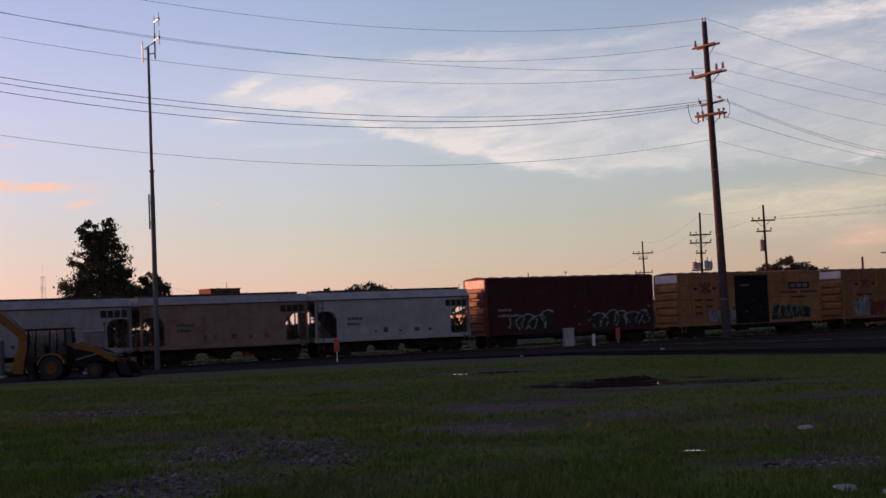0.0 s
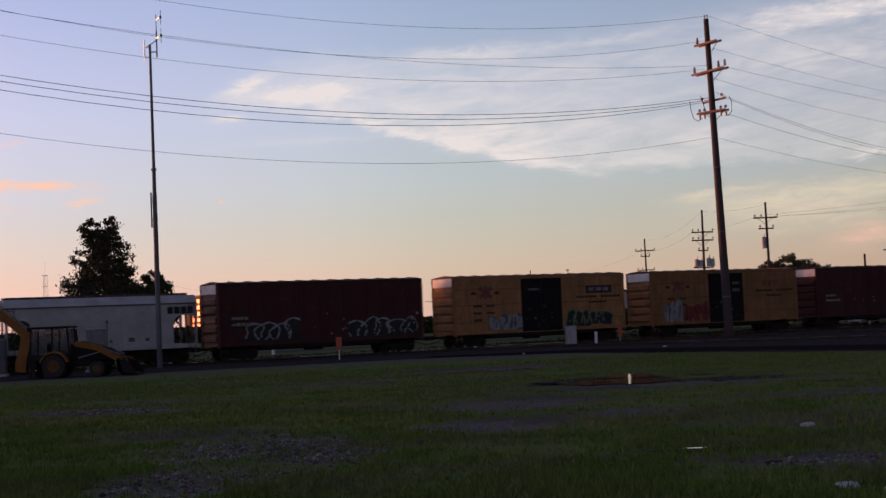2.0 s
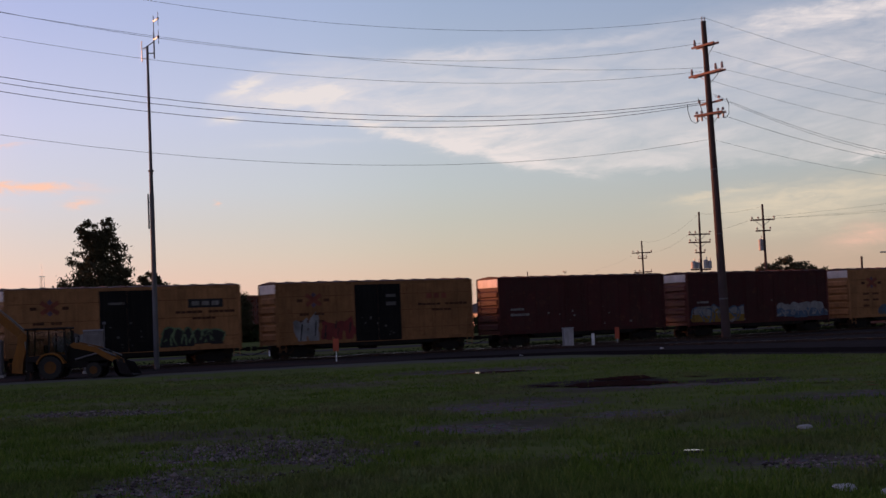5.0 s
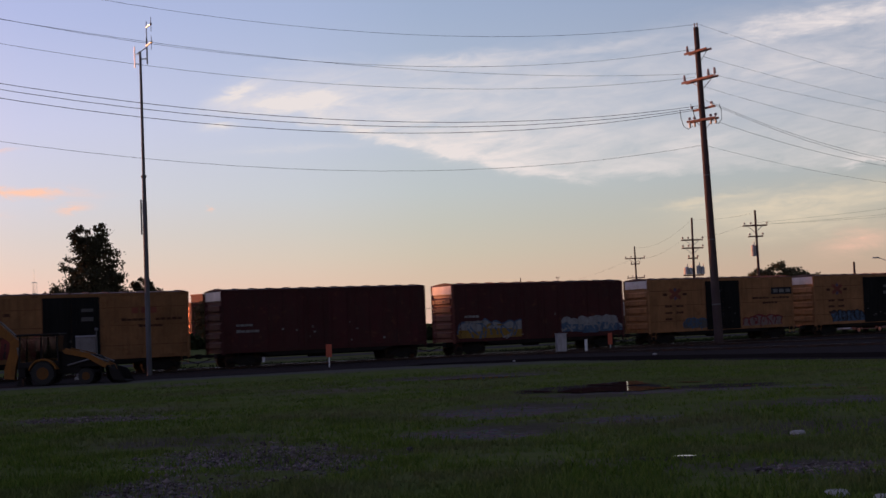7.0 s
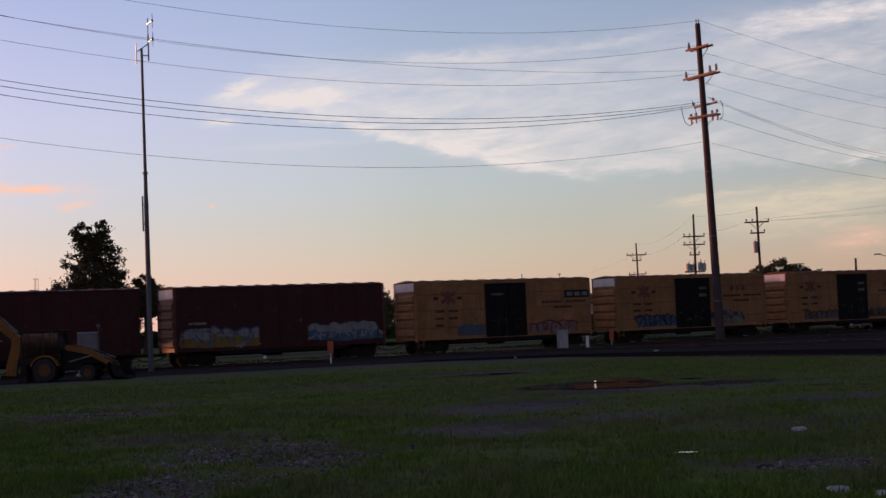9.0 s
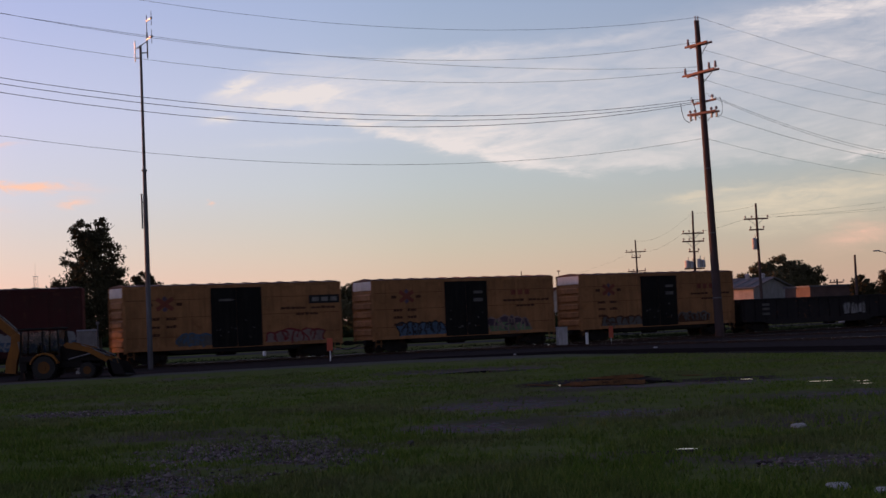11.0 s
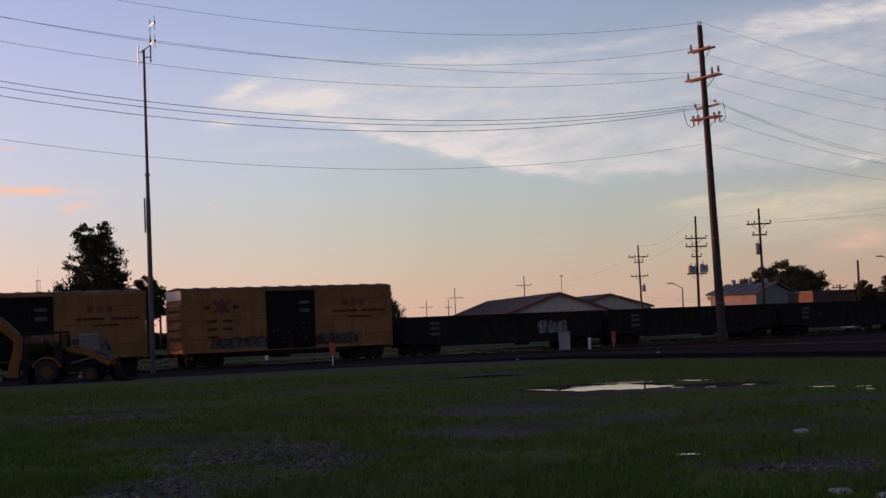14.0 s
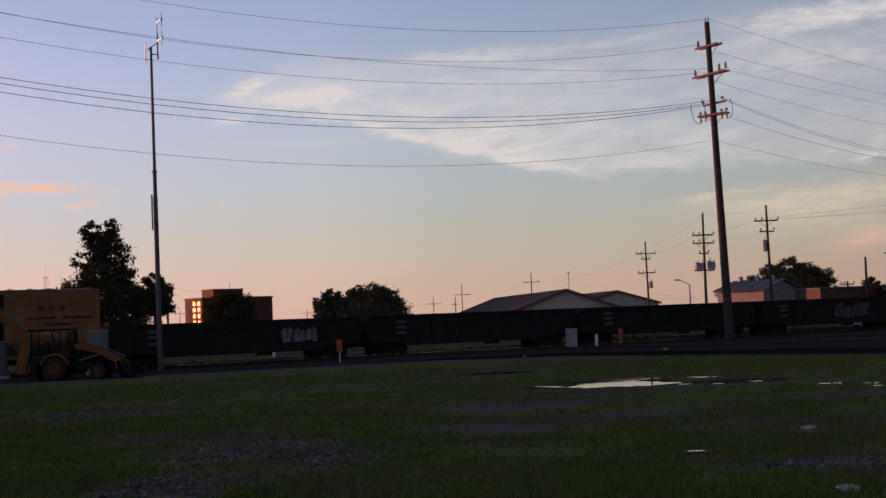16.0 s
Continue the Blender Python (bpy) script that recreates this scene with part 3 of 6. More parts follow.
def bars(car, name, rects, mat, y, label="", bev=0.0):
    """Flat markings on the near side: rectangles of (x0, x1, z0, z1)."""
    bm = BM()
    for x0, x1, z0, z1 in rects:
        box(bm, x0, x1, y - 0.006, y, z0, z1)
    return tagged(part(name, tidy(bm), mat, car, label), kind="stuff" if len(rects) > 4 else "")


def rough_line(rng, x, z, w, h, n):
    """Bars of one line of lettering that cannot be read."""
    out, cx = [], x
    step = w / n
    for i in range(n):
        if n < 6 or i % 6 != 5:
            out.append((cx + step * 0.04, cx + step * rng.uniform(0.86, 0.95), z, z + h * rng.uniform(0.72, 1.0)))
        cx += step
    return out


def graffiti(car, x0, x1, z0, z1, y, count, fill, edge, seed, label, spark=None):
    """Sprayed bubble shapes: each is a fat outline with a smaller fill on it."""
    rng = random.Random(seed)
    bm = BM()
    w = (x1 - x0) / count
    for layer in (0, 1):
        rng = random.Random(seed)
        for i in range(count):
            cx = x0 + (i + 0.5) * w + rng.uniform(-0.08, 0.08) * w
            cz = (z0 + z1) / 2 + rng.uniform(-0.06, 0.06) * (z1 - z0)
            pts, k = [], 14
            ph, lob = rng.uniform(0, 6.28), rng.choice((2, 3, 3, 4))
            for j in range(k):
                a = 2 * math.pi * j / k
                rr = 1 + 0.26 * math.sin(lob * a + ph) + rng.uniform(-0.10, 0.10)
                if layer:
                    rr *= 0.86
                ca, sa = math.cos(a), math.sin(a)
                pts.append((cx + 0.56 * w * rr * math.copysign(abs(ca) ** 0.7, ca), cz + 0.5 * (z1 - z0) * rr * math.copysign(abs(sa) ** 0.7, sa)))
            yy = y - 0.004 - 0.004 * layer - 0.0006 * i
            vs = [bm.verts.new((px, yy, pz)) for px, pz in pts]
            f = bm.faces.new(vs)
            f.material_index = layer
            if layer:
                # holes and strokes inside a letter
                for s in range(2):
                    sx, sz = cx + rng.uniform(-0.2, 0.2) * w, cz + rng.uniform(-0.25, 0.25) * (z1 - z0)
                    hw, hh = rng.uniform(0.03, 0.08) * w, rng.uniform(0.1, 0.22) * (z1 - z0)
                    vs = [bm.verts.new((sx + a * hw + b * 0.04, yy - 0.003 - 0.0003 * s, sz + b * hh)) for a, b in ((-1, -1), (1, -1), (1, 1), (-1, 1))]
                    bm.faces.new(vs).material_index = 2
    return tagged(part("graffiti", bm, [edge, fill, spark or edge], car, label), kind="stuff")


def ribbon(bm, pts, half, y, mi, seed):
    """A flat painted line along points (x, z)."""
    pts = [Vector((p[0], 0, p[1])) for p in pts]
    rows = []
    for j, p in enumerate(pts):
        d = (pts[min(j + 1, len(pts) - 1)] - pts[max(j - 1, 0)]).normalized()
        o = Vector((-d.z, 0, d.x)) * half * (1 + 0.35 * math.sin(1.9 * j + seed))
        rows.append((bm.verts.new((p.x + o.x, y, p.z + o.z)), bm.verts.new((p.x - o.x, y, p.z - o.z))))
    for a, b in zip(rows[:-1], rows[1:]):
        bm.faces.new((a[0], a[1], b[1], b[0])).material_index = mi


def spray(car, x0, x1, z0, z1, y, count, low, high, edge, seed, label, rim=0.055):
    """Overlapping sprayed humps in two tones from bottom to top, each with a loose outline and a few curls."""
    rng = random.Random(seed)
    bm = BM()
    w = (x1 - x0) / count
    n = 12
    for i in range(count):
        cx = x0 + (i + 0.5) * w
        foot, top = z0 + rng.uniform(0, 0.14) * (z1 - z0), z1 - rng.uniform(0, 0.25) * (z1 - z0)
        ph, sway, lean, fat = rng.uniform(0, 6.28), rng.uniform(0.05, 0.16), rng.uniform(-0.35, 0.35), rng.uniform(0.5, 0.85)
        sides = []
        for j in range(n + 1):
            u = j / n
            k = math.sqrt(max(0.03, 1 - ((u - 0.62) / 0.38) ** 2)) if u > 0.62 else 1.0
            hw = fat * w * k * (1 + 0.24 * math.sin(5.2 * u + ph) + rng.uniform(-0.06, 0.06))
            mid = cx + w * (lean * (u - 0.5) + sway * math.sin(4.0 * u + ph * 1.7))
            sides.append((mid - hw, mid + hw, foot + (top - foot) * u))
        yy = y - 0.004 - 0.0012 * (i % 4)
        rows = [(bm.verts.new((a, yy, z)), bm.verts.new((b, yy, z))) for a, b, z in sides]
        for j, (a, b) in enumerate(zip(rows[:-1], rows[1:])):
            bm.faces.new((a[0], a[1], b[1], b[0])).material_index = 1 if j < n * rng.uniform(0.42, 0.54) else 2
        skip = rng.randint(0, 3)
        ribbon(bm, [(a, z) for a, b, z in sides[skip:]] + [(b, z) for a, b, z in sides[:skip // 2:-1]], rim, yy - 0.007, 0, seed + i)
        for c in range(rng.randint(1, 3)):
            a0, r = rng.uniform(0, 6.28), rng.uniform(0.18, 0.34) * w
            px, pz = cx + rng.uniform(-0.4, 0.4) * w, foot + (top - foot) * rng.uniform(0.15, 0.8)
            ribbon(bm, [(px + r * q * math.cos(a0), pz + r * q * math.sin(a0) + 0.06 * r * q * q) for q in (-1, -0.3, 0.4, 1)], rim * rng.uniform(0.6, 1.4), yy - 0.011 - 0.001 * c, rng.choice((0, 1, 2)), seed + c)
    return tagged(part("graffiti", bm, [edge, low, high], car, label), kind="stuff")


for _n, _c in (("spray_white", (0.30, 0.30, 0.32)), ("spray_black", (0.03, 0.03, 0.032)), ("spray_blue", (0.085, 0.14, 0.23)), ("spray_yellow", (0.30, 0.18, 0.035)), ("spray_green", (0.15, 0.22, 0.12)),
               ("spray_red", (0.22, 0.04, 0.04)), ("spray_pink", (0.27, 0.19, 0.18)), ("spray_violet", (0.09, 0.06, 0.09)), ("spray_grey", (0.13, 0.125, 0.125)), ("logo_red", (0.26, 0.075, 0.050)), ("logo_blue", (0.14, 0.10, 0.15)), ("mark_brown", (0.085, 0.036, 0.018)), ("mark_white", (0.27, 0.26, 0.26))):
    M[_n] = material(_n, _c, 0.75, spec=0.15, var=0.5, dirt=0.5, streak=0.4, grain=6)

BODY_Z0, BODY_Z1 = 1.06, 5.10


def boxcar(s0, s1, paint, door, label, end_paint=None):
    """A high-cube boxcar between two marks along the line."""
    half = (s1 - s0) / 2
    car = empty("boxcar", on_line((s0 + s1) / 2), label, "railway boxcar", "cars of the moving train")
    W = 1.46
    # sides with shallow vertical panels and raised posts
    for sy in (-1, 1):
        bm = BM()
        box(bm, -half + 0.12, half - 0.12, min(sy * W, sy * (W - 0.06)), max(sy * W, sy * (W - 0.06)), BODY_Z0, BODY_Z1)
        side = part("side", tidy(bm), paint, car)
        for pname, z0, z1, d in (("side_sill", BODY_Z0 - 0.02, BODY_Z0 + 0.20, 0.04), ("top_rail", BODY_Z1 - 0.15, BODY_Z1 + 0.01, 0.035), ("seam", 4.18, 4.21, 0.012), ("seam", 3.06, 3.09, 0.012)):
            for xa, xb in ((-half + 0.1, -1.79), (1.79, half - 0.1)) if d < 0.03 else ((-half + 0.1, half - 0.1),):
                bm = BM()
                box(bm, xa, xb, min(sy * W, sy * (W + d)), max(sy * W, sy * (W + d)), z0, z1)
                part(pname, tidy(bm), paint, side)
        post = None
        for i in range(15):
            x = -half + 0.12 + (2 * half - 0.24) * i / 14
            if abs(x) < 1.75:
                continue
            if post is None:
                bm = BM()
                box(bm, -0.035, 0.035, min(sy * W, sy * (W + 0.022)), max(sy * W, sy * (W + 0.022)), BODY_Z0 + 0.21, BODY_Z1 - 0.155)
                post = part("side_post", tidy(bm), paint, side, at=pose(x, 0, 0))
            else:
                again(post, pose(x, 0, 0), side)
    # pressed steel ends with deep ribs
    for sx in (-1, 1):
        x = sx * (half - 0.12)
        bm = BM()
        box(bm, min(x, x - sx * 0.05), max(x, x - sx * 0.05), -W + 0.061, W - 0.061, BODY_Z0, BODY_Z1 - 0.002)
        e = part("end", tidy(bm), end_paint or paint, car)
        bm = BM()
        prism(bm, [(x, 0), (x + sx * 0.12, 0.09), (x + sx * 0.12, 0.40), (x, 0.50)], "y", -W + 0.16, W - 0.16)
        rib = part("end_rib", tidy(bm), end_paint or paint, e, at=pose(0, 0, 1.32))
        for i in range(1, 5):
            again(rib, pose(0, 0, 1.32 + i * 0.60), e)
        bm = BM()
        box(bm, min(x + sx * 0.002, x + sx * 0.06), max(x + sx * 0.002, x + sx * 0.06), -W + 0.09, W - 0.09, 4.46, BODY_Z1 - 0.03, 0.02)
        part("end_panel", tidy(bm), "white_paint", e, "pale weathered top panel of the end")
        for sy in (-1, 1):
            bm = BM()
            box(bm, x - sx * 0.06, x + sx * 0.08, sy * W - 0.06, sy * W + 0.02, BODY_Z0 - 0.1, BODY_Z1 + 0.01, 0.015)
            part("corner_post", tidy(bm), end_paint or paint, e)
        bm = BM()
        ladder(bm, x + sx * 0.14, W - 0.35, 1.0, 4.3, 0.42, 9, "y")
        part("ladder", tidy(bm), end_paint or paint, e)
    # roof of cross panels
    bm = BM()
    prism(bm, [(-W - 0.03, BODY_Z1 - 0.02), (-W - 0.03, BODY_Z1 + 0.04), (0, BODY_Z1 + 0.15), (W + 0.03, BODY_Z1 + 0.04), (W + 0.03, BODY_Z1 - 0.02)], "x", -half + 0.05, half - 0.05)
    for i in range(13):
        x = -half + 0.3 + (2 * half - 0.6) * i / 12
        prism(bm, [(-W - 0.02, BODY_Z1 + 0.04), (0, BODY_Z1 + 0.15), (W + 0.02, BODY_Z1 + 0.04), (W + 0.02, BODY_Z1 + 0.09), (0, BODY_Z1 + 0.20), (-W - 0.02, BODY_Z1 + 0.09)], "x", x - 0.05, x + 0.05)
    part("roof", tidy(bm), "rust_roof" if paint.startswith("yellow") else paint, car, "corrugated steel roof")
    # doors: a pair of plug doors with locking bars
    for sy in (-1, 1):
        for k in (-1, 1):
            bm = BM()
            xa, xb = (0.01, 1.76) if k > 0 else (-1.76, -0.01)
            box(bm, xa, xb, min(sy * (W + 0.002), sy * (W + 0.05)), max(sy * (W + 0.002), sy * (W + 0.05)), BODY_Z0 + 0.02, BODY_Z1 - 0.18, 0.015)
            for z in (1.9, 2.8, 3.7):
                box(bm, xa + 0.08, xb - 0.08, min(sy * (W + 0.04), sy * (W + 0.07)), max(sy * (W + 0.04), sy * (W + 0.07)), z, z + 0.07)
            d = part("door", tidy(bm), door, car, "dark plug door" if door == "black_door" else "")
            bm = BM()
            for x in (xa + 0.28, xb - 0.28):
                tube(bm, (x, sy * (W + 0.09), BODY_Z0 + 0.1), (x, sy * (W + 0.09), BODY_Z1 - 0.3), 0.022, n=6)
            box(bm, (xa + xb) / 2 - 0.22, (xa + xb) / 2 + 0.22, sy * (W + 0.09) - 0.03, sy * (W + 0.09) + 0.03, 1.7, 1.76)
            part("lock_bar", tidy(bm), "black" if door == "black_door" else door, d)
    # underframe
    bm = BM()
    box(bm, -half + 0.1, half - 0.1, -0.25, 0.25, 0.72, 1.04)
    prism(bm, [(-half + 2.6, 1.05), (-half + 3.4, 0.80), (half - 3.4, 0.80), (half - 2.6, 1.05)], "y", -W + 0.03, -W + 0.08)
    prism(bm, [(-half + 2.6, 1.05), (-half + 3.4, 0.80), (half - 3.4, 0.80), (half - 2.6, 1.05)], "y", W - 0.08, W - 0.03)
    for i in range(7):
        x = -half + 1.2 + (2 * half - 2.4) * i / 6
        box(bm, x - 0.06, x + 0.06, -W + 0.09, W - 0.09, 0.88, 1.05)
    tube(bm, (-1.2, -0.75, 0.75), (0.1, -0.75, 0.75), 0.2, n=10)
    tube(bm, (-4.5, -0.4, 0.7), (4.5, -0.4, 0.7), 0.025, n=5)
    part("underframe", tidy(bm), "black", car, "black steel underframe with brake cylinder")
    for sx in (-1, 1):
        for sy in (-1, 1):
            bm = BM()
            ladder(bm, sx * (half - 0.42), sy * (W + 0.07), 0.55, 2.6, 0.42, 5)
            part("ladder", tidy(bm), paint, car)
    truck_parts(car, -half + 1.75)
    truck_parts(car, half - 1.75)
    couplers(car, half, 1.12)
    return car


def hopper(s0, s1, paint, label):
    """A covered hopper car with open end platforms."""
    half = (s1 - s0) / 2
    car = empty("covered_hopper", on_line((s0 + s1) / 2), label, "hopper car", "cars of the moving train")
    W = 1.47
    # the upper shell runs the full length, its shoulders lean in
    bm = BM()
    prism(bm, [(-W + 0.004, 3.96), (-1.12, 4.48), (1.12, 4.48), (W - 0.004, 3.96)], "x", -half + 0.05, half - 0.05)
    part("body", tidy(bm), "hopper_grey" if paint == "hopper_tan" else paint, car)
    # side sheets with a round-topped opening over each end platform
    h = half
    right = [(h - 1.62, 1.40), (h - 1.62, 2.70), (h - 1.48, 3.02), (h - 1.18, 3.20), (h - 0.45, 3.20), (h - 0.24, 3.10), (h - 0.24, 1.40), (h - 0.05, 1.40), (h - 0.05, 3.95)]
    outline = right + [(-u, v) for u, v in right[::-1]]
    for sy in (-1, 1):
        bm = BM()
        prism(bm, outline, "y", min(sy * W, sy * (W - 0.05)), max(sy * W, sy * (W - 0.05)))
        part("side_sheet", tidy(bm), paint, car)
        bm = BM()
        box(bm, -half, half, min(sy * (W + 0.02), sy * (W - 0.16)), max(sy * (W + 0.02), sy * (W - 0.16)), 1.12, 1.40, 0.02)
        part("side_sill", tidy(bm), paint, car)
        bm = BM()
        box(bm, -half + 0.04, half - 0.04, min(sy * (W + 0.002), sy * (W + 0.04)), max(sy * (W + 0.002), sy * (W + 0.04)), 3.90, 3.985)
        part("top_rail", tidy(bm), "hopper_rail", car, "stained rail along the eaves")
    for sx in (-1, 1):
        bm = BM()
        prism(bm, [(sx * (half - 0.30), 3.94), (sx * (half - 2.9), 1.25), (sx * (half - 3.0), 1.25), (sx * (half - 0.45), 3.94)], "y", -W + 0.06, W - 0.06)
        part("slope_sheet", tidy(bm), "hopper_rail", car, "rust-dark slope sheet")
        bm = BM()
        box(bm, min(sx * (half - 0.05), sx * (half - 0.12)), max(sx * (half - 0.05), sx * (half - 0.12)), -W + 0.06, W - 0.06, 3.72, 3.955)
        for y in (-0.55, 0.55):
            box(bm, sx * (half - 0.085) - 0.04, sx * (half - 0.085) + 0.04, y - 0.05, y + 0.05, 1.2, 3.72)
        for sy in (-1, 1):
            ladder(bm, sx * (half - 0.40), sy * (W + 0.05), 0.6, 4.0, 0.40, 9)
        box(bm, min(sx * half, sx * (half - 1.7)), max(sx * half, sx * (half - 1.7)), -W + 0.17, W - 0.17, 1.12, 1.2)
        for y in (-0.7, 0.7):
            tube(bm, (sx * (half - 0.15), y, 1.2), (sx * (half - 1.2), y, 2.95), 0.05, n=6)
        part("end_frame", tidy(bm), "hopper_rail", car, "end posts, braces and ladders")
    for i in range(3):
        bm = BM()
        x = (i - 1) * 2.45
        prism(bm, [(x - 1.15, 1.42), (x - 0.35, 0.50), (x + 0.35, 0.50), (x + 1.15, 1.42)], "y", -1.0, 1.0)
        box(bm, x - 0.42, x + 0.42, -1.1, 1.1, 0.38, 0.52, 0.02)
        part("chute", tidy(bm), "black", car, "dark discharge chute")
    bm = BM()
    box(bm, -half, half, -0.25, 0.25, 0.80, 1.12)
    part("centre_sill", tidy(bm), "black", car)
    bm = BM()
    box(bm, -half + 0.3, half - 0.3, -0.40, 0.40, 4.481, 4.60)
    for i in range(10):
        x = -half + 0.8 + (2 * half - 1.6) * i / 9
        box(bm, x - 0.04, x + 0.04, -0.9, 0.9, 4.48, 4.585)
        tube(bm, (x, -0.75, 4.48), (x, -0.75, 4.60), 0.24, n=10)
        tube(bm, (x, 0.75, 4.48), (x, 0.75, 4.60), 0.24, n=10)
    for sy in (-1, 1):
        box(bm, -half + 0.3, half - 0.3, sy * 0.43 - 0.02, sy * 0.43 + 0.02, 4.56, 4.63)
    part("running_board", tidy(bm), "hopper_rail", car, "roof walkway and round hatches")
    truck_parts(car, -half + 1.7)
    truck_parts(car, half - 1.7)
    couplers(car, half, 0.62)
    return car


def gondola(s0, s1, label):
    """A black open-top gondola with side posts."""
    half = (s1 - s0) / 2
    car = empty("gondola_car", on_line((s0 + s1) / 2), label, "gondola car", "cars of the moving train")
    W = 1.45
    for sy in (-1, 1):
        bm = BM()
        box(bm, -half, half, min(sy * (W - 0.10), sy * (W - 0.07)), max(sy * (W - 0.10), sy * (W - 0.07)), 1.0, 2.74)
        box(bm, -half, half, sy * (W - 0.06) - 0.08, sy * (W - 0.06) + 0.08, 2.70, 2.84, 0.02)
        prism(bm, [(-half, 1.02), (-half + 2.2, 0.96), (-half + 3.2, 0.70), (half - 3.2, 0.70), (half - 2.2, 0.96), (half, 1.02), (half, 1.16), (-half, 1.16)], "y", sy * (W - 0.04) - 0.06, sy * (W - 0.04) + 0.06)
        part("side", tidy(bm), "gondola", car)
        bm = BM()
        box(bm, -0.055, 0.055, min(sy * (W - 0.07), sy * (W + 0.03)), max(sy * (W - 0.07), sy * (W + 0.03)), 1.16, 2.70, 0.01)
        first = None
        for i in range(15):
            x = -half + 0.25 + (2 * half - 0.5) * i / 14
            if first is None:
                first = part("side_post", tidy(bm), "gondola", car, at=pose(x, 0, 0))
            else:
                again(first, pose(x, 0, 0), car)
    for sx in (-1, 1):
        bm = BM()
        box(bm, sx * (half - 0.05) - 0.03, sx * (half - 0.05) + 0.03, -W + 0.11, W - 0.11, 1.0, 2.82)
        for z in (1.35, 1.85, 2.35):
            box(bm, min(sx * (half - 0.02), sx * (half + 0.08)), max(sx * (half - 0.02), sx * (half + 0.08)), -W + 0.12, W - 0.12, z, z + 0.14, 0.02)
        ladder(bm, sx * (half + 0.1), -W + 0.4, 0.9, 2.7, 0.42, 6, "y")
        part("end", tidy(bm), "gondola", car)
    bm = BM()
    box(bm, -half + 0.02, half - 0.02, -W + 0.11, W - 0.11, 1.0, 1.08)
    box(bm, -half, half, -0.25, 0.25, 0.72, 1.0)
    for i in range(8):
        x = -half + 1 + (2 * half - 2) * i / 7
        box(bm, x - 0.06, x + 0.06, -W + 0.1, W - 0.1, 0.84, 1.0)
    tube(bm, (1.2, -0.7, 0.72), (2.3, -0.7, 0.72), 0.19, n=10)
    part("floor_frame", tidy(bm), "black", car, "black steel floor and underframe")
    truck_parts(car, -half + 2.0)
    truck_parts(car, half - 2.0)
    couplers(car, half, 0.32)
    return car


TRAIN = []


